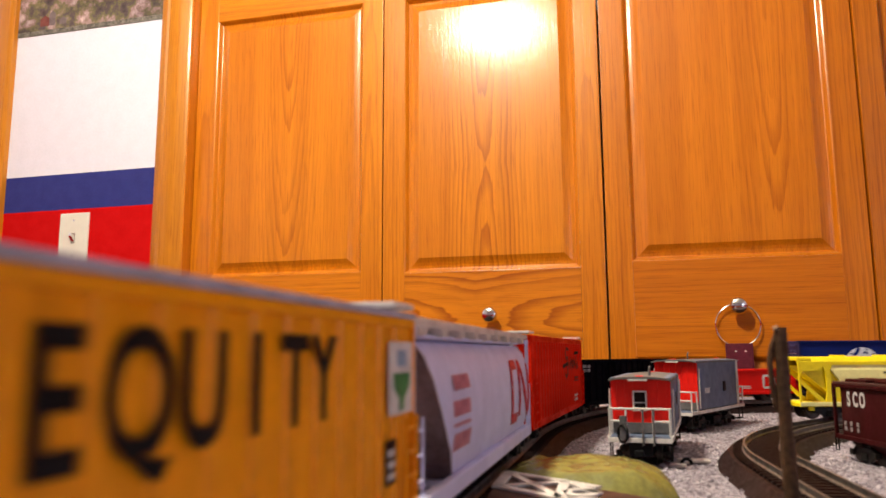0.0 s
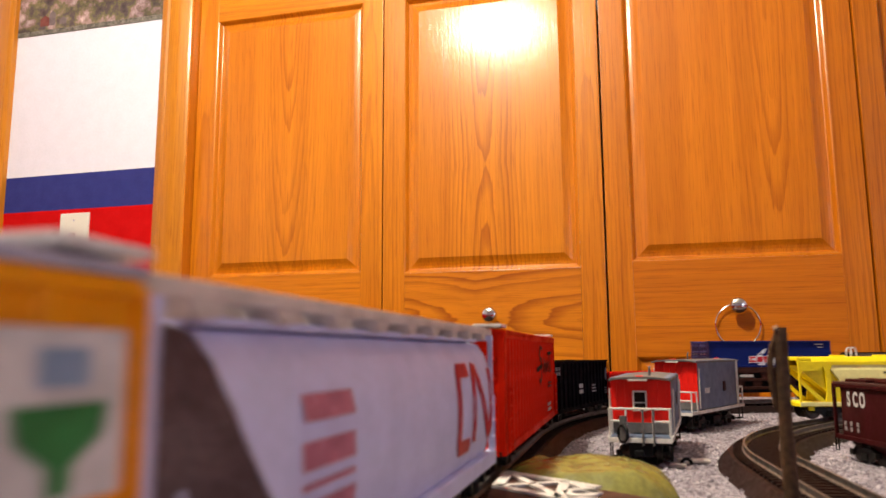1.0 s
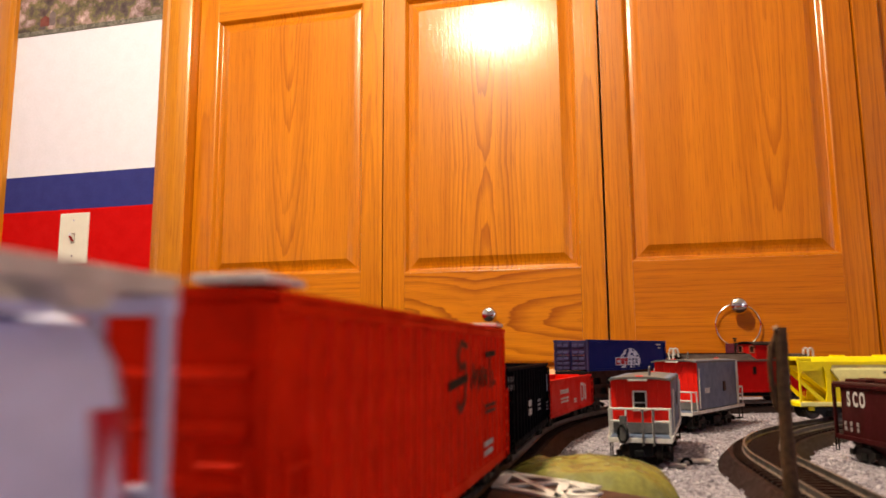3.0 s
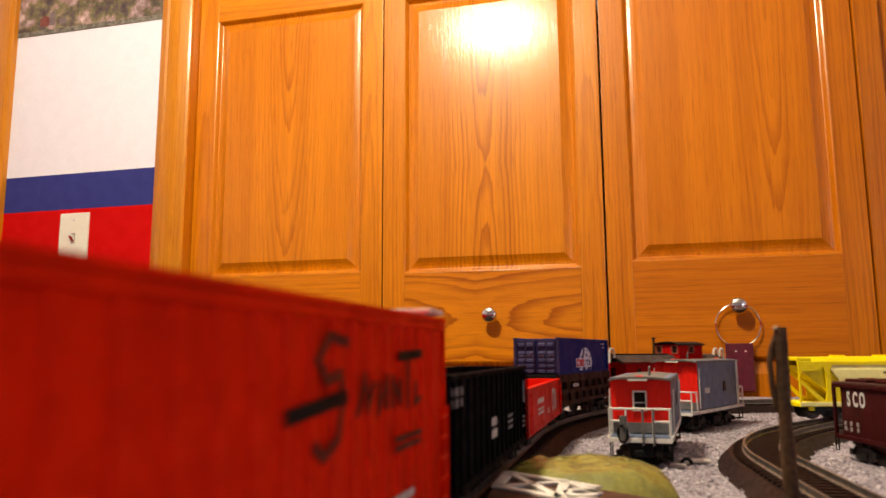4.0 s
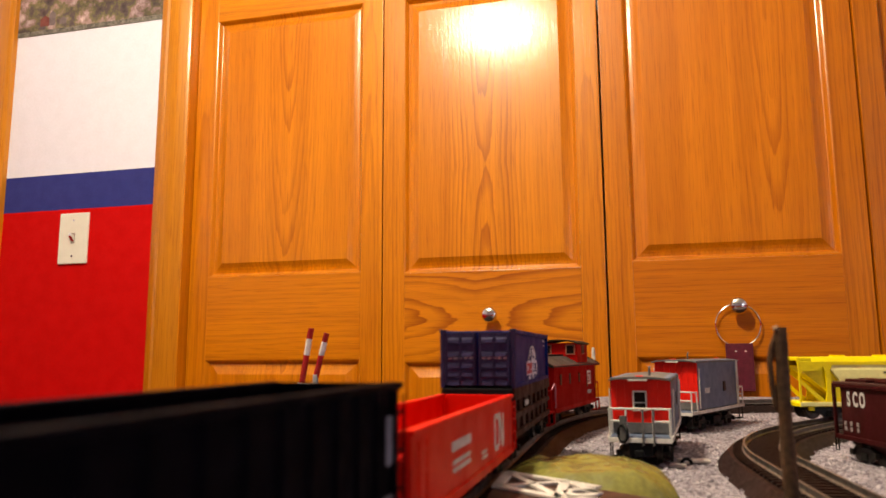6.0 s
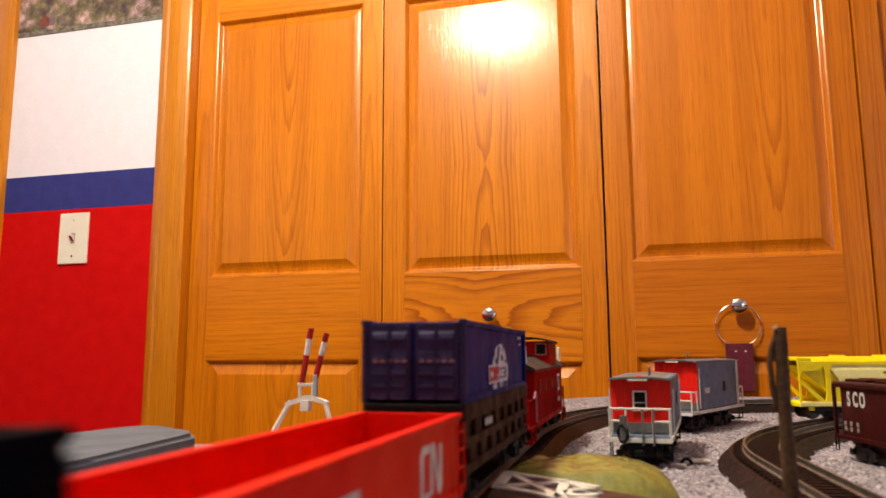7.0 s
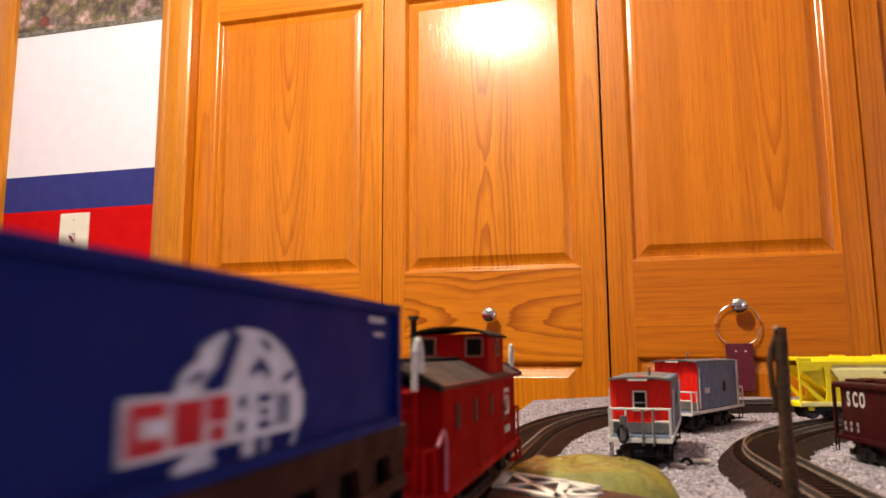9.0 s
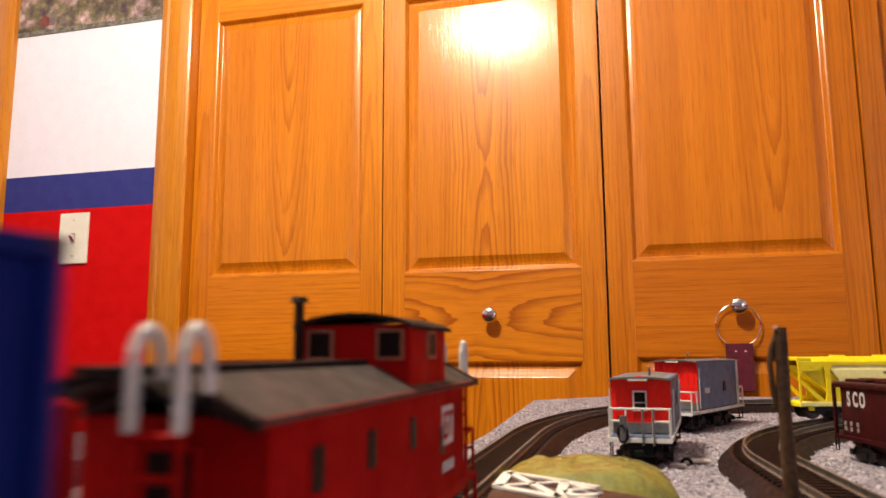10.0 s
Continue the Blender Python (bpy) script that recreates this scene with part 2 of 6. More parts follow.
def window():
    """Plain two-pane window added unseen in the east wall, pale glow behind it."""
    win = structure(empty("window_1"), "unseen white-framed window added for cool fill light", "window")
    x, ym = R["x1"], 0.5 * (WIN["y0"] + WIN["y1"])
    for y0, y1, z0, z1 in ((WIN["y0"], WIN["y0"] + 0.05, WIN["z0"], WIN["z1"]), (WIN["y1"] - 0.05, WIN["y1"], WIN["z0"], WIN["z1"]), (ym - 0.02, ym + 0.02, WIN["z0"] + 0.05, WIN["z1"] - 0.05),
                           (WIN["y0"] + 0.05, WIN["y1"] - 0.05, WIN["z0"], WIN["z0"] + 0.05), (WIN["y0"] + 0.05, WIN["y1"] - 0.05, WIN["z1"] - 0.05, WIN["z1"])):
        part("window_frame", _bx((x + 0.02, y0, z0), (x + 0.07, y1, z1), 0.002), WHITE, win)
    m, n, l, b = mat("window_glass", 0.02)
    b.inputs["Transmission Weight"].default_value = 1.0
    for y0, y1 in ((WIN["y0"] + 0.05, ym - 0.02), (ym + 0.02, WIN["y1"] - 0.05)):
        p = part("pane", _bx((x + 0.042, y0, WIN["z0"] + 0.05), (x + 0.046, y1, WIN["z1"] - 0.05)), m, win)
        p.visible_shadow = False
    # glowing sheet added outside the unseen window
    m, n, l, b = mat("fill_backdrop_glow", 0.9)
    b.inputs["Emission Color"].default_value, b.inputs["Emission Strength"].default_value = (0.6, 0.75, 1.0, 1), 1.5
    structure(box("backdrop", (x + 0.55, -2.9, -0.5), (x + 0.56, -0.3, 1.9), m), "pale glow added outside the unseen window", "sky")


banded_wall("wall_south", (R["x0"], R["y0"] - 0.1, 0), (R["x1"], R["y0"], 0), "painted wall behind the layout, white over blue and red")
structure(box("wall_closet_back", (R["x0"], 2.1, R["z0"]), (R["x1"], 2.2, R["z1"]), WHITE), "plain white back wall of the closet", "wall")
structure(box("wall_over_closet", (OPEN_X0 - 0.01, WALL_Y, 1.20), (OPEN_X1 + 0.01, WALL_Y + 0.11, R["z1"]), WHITE), "white wall above the closet opening", "wall")


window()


def casing(name, x0, x1, z0, z1, label):
    """A stepped oak casing board: thick outer bead, flat, thin inner edge, standing proud of the wall."""
    bm = bmesh.new()
    w = x1 - x0
    prof = [(x0, WALL_Y), (x0, WALL_Y - 0.013), (x0 + 0.10 * w, WALL_Y - 0.0175), (x0 + 0.22 * w, WALL_Y - 0.018), (x0 + 0.28 * w, WALL_Y - 0.0145), (x0 + 0.62 * w, WALL_Y - 0.016),
            (x0 + 0.70 * w, WALL_Y - 0.013), (x0 + 0.92 * w, WALL_Y - 0.010), (x1, WALL_Y - 0.0065), (x1, WALL_Y)]
    bm_prism(bm, prof, "z", z0, z1)
    return structure(link(name, bm, OAK_C, smooth=True), label, "trim")


Z_HEAD = 1.19
casing("trim_closet_left", -1.028, -0.954, R["z0"], Z_HEAD, "golden oak door casing beside the closet")
casing("trim_closet_right", 0.973, 0.899, R["z0"], Z_HEAD, "golden oak door casing beside the closet")
casing("trim_room_door", -1.451, -1.516, R["z0"], Z_HEAD, "golden oak casing of the next doorway")
structure(box("trim_closet_head", (-1.028, WALL_Y - 0.016, Z_HEAD), (0.973, WALL_Y, Z_HEAD + 0.07), OAK_H, bevel=0.003), "golden oak head casing over the closet doors", "trim")
structure(box("jamb_left", (OPEN_X0 - 0.008, WALL_Y - 0.006, R["z0"]), (OPEN_X0 + 0.006, WALL_Y + 0.11, Z_HEAD), OAK_S), "oak jamb of the closet opening", "trim")
structure(box("jamb_right", (OPEN_X1 - 0.006, WALL_Y - 0.006, R["z0"]), (OPEN_X1 + 0.008, WALL_Y + 0.11, Z_HEAD), OAK_S), "oak jamb of the closet opening", "trim")
structure(box("wall_west_fill", (R["x0"], WALL_Y + 0.02, R["z0"]), (LEFT_X - 0.002, WALL_Y + 0.11, R["z1"]), OAK_S), "closed oak door in the next doorway", "door")


def raised_panel(x0, x1, z0, z1, y):
    """Raised panel in its frame: sloped margin all round a flat field, set into a small ogee."""
    bm = bmesh.new()
    rings = []
    for inset, dy in ((0.0, 0.000), (0.0020, 0.0010), (0.0045, 0.0050), (0.0070, 0.0092), (0.0090, 0.0100), (0.0150, 0.0090), (0.0210, 0.0068), (0.0260, 0.0042), (0.0295, 0.0022), (0.031, 0.0015)):
        rings.append([(x0 + inset, y + dy, z0 + inset), (x1 - inset, y + dy, z0 + inset), (x1 - inset, y + dy, z1 - inset), (x0 + inset, y + dy, z1 - inset)])
    bm_loft(bm, rings, caps=False)
    bm.faces.new([bm.verts.new(p) for p in rings[-1]])
    bmesh.ops.remove_doubles(bm, verts=bm.verts, dist=1e-6)
    return bm


def closet_door(name, x0, x1, dz, label, seed):
    """Bifold leaf of stained oak: two stiles, three rails, a tall raised panel above and a shorter one below."""
    leaf = structure(empty(name, pose((x0 + x1) / 2, DOOR_Y, dz)), label, "closet door")
    h = (x1 - x0) / 2 - 0.0012
    st, d = 0.0475, 0.032
    zb, zt = R["z0"] + 0.02, 1.175
    za, zl, zlb, ztop = 0.2295, 0.048, -0.71, 0.832
    for a, b_ in ((-h, -h + st), (h - st, h)):
        part("stile", _bx((-0.5 * (b_ - a), 0, zb), (0.5 * (b_ - a), d, zt), 0.0015), OAK_S if seed < 3 else OAK_S2, leaf, at=pose((a + b_) / 2, 0, 0))
    for a, b_ in ((zb, zlb), (zl, za), (ztop, zt)):
        part("rail", _bx((-h + st, 0, 0), (h - st, d, b_ - a), 0.0008), OAK_F if (a == zl and seed == 2) else OAK_H if seed < 3 else OAK_H2, leaf, at=pose(0, 0, a))
    for a, b_, off in ((zlb, zl, 0.1), (za, ztop, 0.35)):
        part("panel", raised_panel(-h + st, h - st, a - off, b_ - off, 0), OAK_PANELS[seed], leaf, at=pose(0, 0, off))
    return leaf


G12, LW = -0.4938, 0.457
closet_door("door_1", G12 - LW, G12, 0.0, "golden oak bifold closet door leaf with raised panels", 1)
closet_door("door_2", G12, G12 + LW, -0.005, "golden oak bifold closet door leaf with cathedral grain and a chrome knob", 2)
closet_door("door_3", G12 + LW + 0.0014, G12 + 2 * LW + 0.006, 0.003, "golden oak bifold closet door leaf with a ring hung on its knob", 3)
d4 = closet_door("door_4", G12 + 2 * LW + 0.008, G12 + 3 * LW + 0.008, 0.001, "golden oak bifold closet door leaf beside the jamb", 4)
d4.matrix_basis = pose(G12 + 2 * LW + 0.008, DOOR_Y, 0.001, 0, 0, 14) @ pose(LW / 2, 0, 0)


def knob(x, z):
    ob = tagged(empty("door_knob", pose(x, DOOR_Y, z)), "round polished chrome knob on an oak closet door", "knob", "closet door knobs")
    bm = bmesh.new()
    prof = [(0.0, 0.0), (0.009, 0.0), (0.009, 0.003), (0.0055, 0.006), (0.0055, 0.014), (0.010, 0.017), (0.0145, 0.022), (0.0155, 0.027), (0.013, 0.032), (0.007, 0.035), (0.0, 0.0358)]
    bm_loft(bm, [[(r * math.cos(a) + 1e-7 * i, -y, r * math.sin(a)) for i, a in enumerate([k * math.tau / 24 for k in range(24)])] for r, y in prof if r > 0] , caps=True)
    part("knob", bm, CHROME, ob, smooth=True)
    return ob


knob(-0.2631, 0.1335)
knob(0.1947, 0.1415)


# ---- things on the wall and doors ----
def switch_plate():
    ob = tagged(empty("light_switch", pose(-1.2422, WALL_Y, 0.329)), "ivory plastic light switch plate with a toggle on the red wall", "light switch")
    part("plate", _bx((-0.0395, -0.006, -0.060), (0.0395, 0, 0.060), 0.003), IVORY, ob)
    part("slot", _bx((-0.0055, -0.0068, -0.0125), (0.0055, -0.004, 0.0125), 0.0006), plain("switch_slot", (0.34, 0.31, 0.29), 0.5), ob, "grey toggle slot")
    bm = bmesh.new()
    bm_loft(bm, [[(-0.0045, -0.005, -0.009), (0.0045, -0.005, -0.009), (0.0045, -0.005, 0.005), (-0.0045, -0.005, 0.005)],
                 [(-0.0035, -0.017, 0.004), (0.0035, -0.017, 0.004), (0.0035, -0.016, 0.0105), (-0.0035, -0.016, 0.0105)]])
    part("toggle", bm, CHROME, ob, "worn grey toggle lever")
    for z in (-0.042, 0.042):
        bm = bmesh.new()
        bm_tube(bm, (0, -0.0055, z), (0, -0.0068, z), 0.0026, seg=12)
        part("screw", bm, CHROME, ob)


switch_plate()


def border_material():
    """Printed landscape: dark foliage, mauve ground and pale sky in soft patches."""
    m, n, l, b = mat("border_print", 0.6)
    f = node(n, "ShaderNodeTexNoise", Scale=26.0, Detail=8, Roughness=0.7)
    l.new(coords(n, l, (1, 1, 1)), f.inputs["Vector"])
    g = node(n, "ShaderNodeTexNoise", Scale=7.0, Detail=3)
    l.new(coords(n, l, (1, 1, 2.2), (4, 2, 1)), g.inputs["Vector"])
    a = ramp(n, l, f.outputs[0], [(0.30, (0.03, 0.02, 0.025)), (0.43, (0.10, 0.07, 0.08)), (0.50, (0.16, 0.15, 0.06)), (0.57, (0.34, 0.22, 0.24)), (0.70, (0.72, 0.60, 0.62))])
    c = ramp(n, l, g.outputs[0], [(0.35, (0.55, 0.5, 0.55)), (0.6, (1.1, 1.05, 1.05))])
    mx = n.new("ShaderNodeMix")
    mx.data_type, mx.blend_type = "RGBA", "MULTIPLY"
    mx.inputs[0].default_value = 1.0
    l.new(a, mx.inputs[6]), l.new(c, mx.inputs[7])
    l.new(mx.outputs[2], b.inputs["Base Color"])
    return m


def wall_border():
    ob = tagged(empty("wall_border"), "printed landscape wallpaper border with a grey stone edge on the white wall", "wallpaper border", "", "structure")
    x0, x1, y = LEFT_X + 0.002, OPEN_X0 - 0.012, WALL_Y
    part("print", _bx((x0, y - 0.0015, Z_BORDER + 0.012), (x1, y, Z_BORDER + 0.20)), border_material(), ob, "trees and red houses in print")
    part("edge_strip", _bx((x0, y - 0.0022, Z_BORDER), (x1, y, Z_BORDER + 0.0118)), plain("border_edge", (0.24, 0.215, 0.20), 0.7, vary=0.5, scale=60, dirt=0.5), ob, "grey stone-look strip")
    house, roof = plain("house_print", (0.22, 0.060, 0.055), 0.6), plain("roof_print", (0.20, 0.15, 0.17), 0.6)
    for x, w, h in ((-1.372, 0.026, 0.020), (-1.350, 0.018, 0.030), (-1.318, 0.020, 0.012)):
        bm = bmesh.new()
        bm_prism(bm, [(x - w / 2, Z_BORDER + 0.022), (x + w / 2, Z_BORDER + 0.022), (x + w / 2, Z_BORDER + 0.022 + h), (x, Z_BORDER + 0.03 + h), (x - w / 2, Z_BORDER + 0.022 + h)], "y", y - 0.0020, y - 0.0014)
        part("house_shape", bm, house if w > 0.022 else roof, ob)


wall_border()


def ring_tag():
    """A chrome ring hung over the knob, with a riveted maroon leather strap through it."""
    ob = tagged(empty("ring_strap", pose(0.1935, DOOR_Y - 0.0105, 0.1075)), "maroon leather strap on a chrome ring hung from a knob", "key strap")
    bm = bmesh.new()
    R_, r_ = 0.0385, 0.0013
    secs = [[((R_ + r_ * math.cos(b)) * math.cos(a), r_ * math.sin(b), (R_ + r_ * math.cos(b)) * math.sin(a)) for b in [k * math.tau / 8 for k in range(8)]] for a in [k * math.tau / 48 for k in range(49)]]
    bm_loft(bm, secs, caps=False)
    bmesh.ops.remove_doubles(bm, verts=bm.verts, dist=1e-6)
    part("ring", bm, CHROME, ob, "thin chrome ring", smooth=True)
    leather = plain("maroon_leather", (0.125, 0.010, 0.028), 0.55, vary=0.25, scale=120, bumps=0.5)
    for y0, y1, zb in ((-0.0042, -0.0018, -0.118), (0.0018, 0.0042, -0.112)):
        part("strap", _bx((-0.0235, y0, zb), (0.0225, y1, -0.033), 0.001), leather, ob, "maroon leather strap")
    for x in (-0.0075, 0.0095):
        bm = bmesh.new()
        bmesh.ops.create_uvsphere(bm, u_segments=10, v_segments=6, radius=0.0028, matrix=Matrix.Translation((x, -0.0042, -0.0475)))
        part("rivet", bm, CHROME, ob, smooth=True)


ring_tag()


def ceiling_lamp():
    top = LAMP_AT.z + 0.115
    ob = tagged(empty("ceiling_lamp", pose(LAMP_AT.x, LAMP_AT.y, top)), "round white glass lamp on a chrome stem, lit", "ceiling lamp")
    bm = bmesh.new()
    bm_tube(bm, (0, 0, -0.005), (0, 0, R["z1"] - top), 0.009, seg=12)
    bm_tube(bm, (0, 0, R["z1"] - top - 0.02), (0, 0, R["z1"] - top), 0.05, 0.06, 24)
    part("stem", bm, CHROME, ob, smooth=True)
    bm = bmesh.new()
    bm_tube(bm, (0, 0, -0.025), (0, 0, 0), 0.13, 0.14, 32)
    part("base", bm, CHROME, ob)
    m, n, l, b = mat("lit_glass", 0.4)
    b.inputs["Emission Color"].default_value = (1.0, 0.9, 0.8, 1)
    b.inputs["Emission Strength"].default_value = 3.0
    bm = bmesh.new()
    bm_loft(bm, [[(r * math.cos(a), r * math.sin(a), z) for a in [k * math.tau / 32 for k in range(32)]] for r, z in ((0.12, -0.025), (0.105, -0.045), (0.07, -0.058), (0.02, -0.063))])
    part("shade", bm, m, ob, "glowing glass shade", smooth=True)


ceiling_lamp()
# ---- layout: table, ground, tracks ----
XS, Y0, R1, A1, R2, A2, TILT = -0.066, 0.4577, 0.6034, 0.2533, 0.2912, radians(70), 0.0004
LOOP = (0.0904, 0.3728, 0.2645, 0.5335, 0.4791, radians(120), -0.0658)


def bend(spec, s, off):
    """Place and heading s metres along a line that runs straight, then bends to the east in two radii; off is to the inside."""
    xs, y0, r1, a1, r2, a2, tilt = spec
    l0, l1 = y0, y0 + r1 * a1
    l2 = l1 + r2 * (a2 - a1)
    cx, cy = xs + r1 - (r1 - r2) * math.cos(a1), y0 + (r1 - r2) * math.sin(a1)
    if s < l0:
        x, y, a = xs, s, 0.0
    elif s < l1:
        a = (s - l0) / r1
        x, y = xs + r1 - r1 * math.cos(a), y0 + r1 * math.sin(a)
    else:
        a = min(a2, a1 + (s - l1) / r2)
        x, y = cx - r2 * math.cos(a), cy + r2 * math.sin(a)
        if s > l2:
            x, y = x + math.sin(a) * (s - l2), y + math.cos(a) * (s - l2)
    x, y = x + off * math.cos(a), y - off * math.sin(a)
    c, k = math.cos(tilt), math.sin(tilt)
    return Vector((x * c + y * k, -x * k + y * c)), a + tilt


def main_line(s, off=0.0):
    return bend((XS, Y0, R1, A1, R2, A2, TILT), s, off)


def inner_loop(s, off=0.0):
    return bend(LOOP, s, off)


RAIL_Z = 0.011
STEEL = plain("rail_steel", (0.20, 0.18, 0.175), 0.42, 0.75, 0.2, 200, 0.1)
ROADBED = plain("roadbed_plastic", (0.016, 0.0072, 0.0078), 0.5, 0, 0.3, 300, 0.6, spec=0.14)
TIE = plain("tie_plastic", (0.0135, 0.0065, 0.0070), 0.55, 0, 0.3, 300, 0.4, spec=0.12)


def gravel_material():
    m, n, l, b = mat("ground_ballast", 0.95, 0, 0.2)
    c = coords(n, l, (1, 1, 1))
    v = node(n, "ShaderNodeTexVoronoi", Scale=520.0)
    f = node(n, "ShaderNodeTexNoise", Scale=26.0, Detail=4)
    l.new(c, v.inputs["Vector"]), l.new(c, f.inputs["Vector"])
    sep = n.new("ShaderNodeSeparateColor")
    l.new(v.outputs["Color"], sep.inputs[0])
    base = ramp(n, l, sep.outputs[0], [(0.0, (0.145, 0.120, 0.150)), (0.45, (0.285, 0.245, 0.300)), (1.0, (0.45, 0.395, 0.465))])
    mx = n.new("ShaderNodeMix")
    mx.data_type, mx.blend_type = "RGBA", "MULTIPLY"
    mx.inputs[0].default_value = 1.0
    l.new(base, mx.inputs[6]), l.new(ramp(n, l, f.outputs[0], [(0.3, (0.7, 0.68, 0.68)), (0.65, (1, 1, 1))]), mx.inputs[7])
    l.new(mx.outputs[2], b.inputs["Base Color"])
    bump(n, l, b, v.outputs["Distance"], 0.9, 0.0012)
    return m


BALLAST = gravel_material()


def ribbon(path, s0, s1, step, prof, caps=True):
    """A strip of constant section along a path; prof: (off, z) round the section."""
    n = max(2, int((s1 - s0) / step))
    secs = []
    for i in range(n + 1):
        s = s0 + (s1 - s0) * i / n
        sec = []
        for off, z in prof:
            p, _ = path(s, off)
            sec.append((p.x, p.y, z))
        secs.append(sec)
    bm = bmesh.new()
    bm_loft(bm, secs, caps=caps)
    return bm


def track(name, path, s0, s1, label):
    t = tagged(empty(name), label, "track", "", "structure")
    part("roadbed", ribbon(path, s0, s1, 0.01, [(-0.0235, 0.0), (-0.0170, 0.0066), (0.0170, 0.0066), (0.0235, 0.0)]), ROADBED, t, "dark moulded roadbed")
    for o in (-0.0092, 0.0092):
        pr = [(o - 0.0013, 0.0080), (o - 0.0004, 0.0086), (o - 0.0004, 0.0102), (o - 0.0006, 0.0104), (o - 0.0006, 0.011),
              (o + 0.0006, 0.011), (o + 0.0006, 0.0104), (o + 0.0004, 0.0102), (o + 0.0004, 0.0086), (o + 0.0013, 0.0080)]
        part("rail", ribbon(path, s0, s1, 0.006, pr), STEEL, t, "worn steel rail", smooth=True)
    return t


track("track_main", main_line, -0.5, 2.0, "model railway track on dark roadbed round the table edge")
track("track_inner", inner_loop, -0.5, 1.2, "model railway track on dark roadbed, inner loop")


def ground():
    """The layout's ground sheet: pale ballast, gently uneven, cut to the table's outline."""
    bm = bmesh.new()
    out = [(-0.62, -0.7), (-0.62, 0.30), (-0.36, 0.36), (-0.345, 0.44), (-0.20, 0.455), (-0.106, 0.462), (-0.106, 0.56), (-0.120, 0.934), (-0.032, 1.035), (0.30, 1.07), (1.5, 1.12), (1.5, -0.7)]
    bm_prism(bm, out, "z", -0.02, 0.0)
    return structure(link("ground", bm, BALLAST), "layout ground covered in pale grey ballast", "ground")


ground()
WOODT = oak("table_ply", 0, dark=(0.2, 0.12, 0.06), light=(0.36, 0.24, 0.13), figure=0.3)
bm = bmesh.new()
bm_prism(bm, [(-0.61, -0.69), (-0.61, 0.28), (-0.35, 0.35), (-0.335, 0.43), (-0.20, 0.445), (-0.112, 0.455), (-0.112, 0.56), (-0.125, 0.92), (-0.04, 1.02), (0.30, 1.06), (1.49, 1.11), (1.49, -0.69)], "z", -0.045, -0.0205)
structure(link("table_top", bm, WOODT), "plywood table top under the layout", "table")
for x, y in ((-0.5, -0.7), (1.35, -0.7), (1.35, 0.95), (-0.05, 0.9)):
    tagged(box("table_leg", (x, y, R["z0"]), (x + 0.06, y + 0.06, -0.0455), WOODT), "square timber leg under the plywood table", "table leg", "table legs")
# ---- paints of the models ----
ORANGE = plain("orange_paint", (0.92, 0.34, 0.003), 0.38, vary=0.08, scale=90, dirt=0.12)
# dark brown holds the shade under the hopper's end, put into the colour
SLOPE_SHADE = plain("slope_shade", (0.15, 0.095, 0.095), 0.7, vary=0.3, scale=120)
ROOFGREY = plain("roof_grey", (0.44, 0.43, 0.54), 0.5, vary=0.1, scale=120)
PALEGREY = plain("hopper_grey", (0.66, 0.66, 0.95), 0.42, vary=0.05, scale=80, dirt=0.08)
WALKGREY = plain("walk_cream", (0.74, 0.64, 0.58), 0.5, vary=0.08, scale=120)
SIGNRED = plain("boxcar_red", (0.74, 0.016, 0.001), 0.55, spec=0.08, vary=0.08, scale=90, dirt=0.15)
MARKRED = plain("mark_red", (0.55, 0.012, 0.030), 0.45, vary=0.05)
MARKPINK = plain("mark_faded_red", (0.58, 0.20, 0.28), 0.5, vary=0.25, scale=200)
BLACK = plain("black_plastic", (0.004, 0.004, 0.006), 0.55, spec=0.15, vary=0.2, scale=150)
NAVYBLACK = plain("gondola_black", (0.0012, 0.0009, 0.0035), 0.7, spec=0.04, vary=0.15, scale=120)
GONRED = plain("gondola_red", (0.68, 0.006, 0.002), 0.45, spec=0.18, vary=0.06, scale=80, dirt=0.08)
NAVY = plain("container_blue", (0.006, 0.016, 0.140), 0.5, spec=0.08, vary=0.06, scale=70, dirt=0.04)
NAVYDOOR = plain("container_door", (0.034, 0.027, 0.088), 0.55, spec=0.12, vary=0.25, scale=150)
BROWN = plain("flatcar_brown", (0.040, 0.011, 0.008), 0.6, spec=0.15, vary=0.2, scale=150)
CABRED = plain("caboose_red", (0.40, 0.004, 0.004), 0.6, spec=0.07, vary=0.08, scale=90, dirt=0.15)
CABROOF = plain("caboose_roof", (0.048, 0.032, 0.031), 0.7, vary=0.2, scale=150)
ROOFDARK = plain("roof_dark", (0.014, 0.008, 0.008), 0.65, spec=0.15, vary=0.2, scale=150)
MODELWHITE = plain("model_white", (0.72, 0.69, 0.68), 0.45, vary=0.05, scale=150)
MARKWHITE = plain("mark_white", (0.62, 0.60, 0.62), 0.5, vary=0.12, scale=250)
GREEN = plain("emblem_green", (0.04, 0.22, 0.06), 0.5)
WHEELM = plain("wheel_metal", (0.10, 0.085, 0.075), 0.4, 0.8, 0.2, 200)
TRUCKM = plain("truck_plastic", (0.012, 0.010, 0.010), 0.5, vary=0.25, scale=250)
GLASSDARK = plain("window_dark", (0.010, 0.006, 0.006), 0.3, spec=0.12, dirt=0.02, vary=0.1, bumps=0)

ON_SIDE = Matrix(((-1, 0, 0, 0), (0, 0, 1, 0), (0, 1, 0, 0), (0, 0, 0, 1)))   # lettering plane on a car's left side


def on_side(x, z, y):
    return Matrix.Translation((x, y, z)) @ ON_SIDE


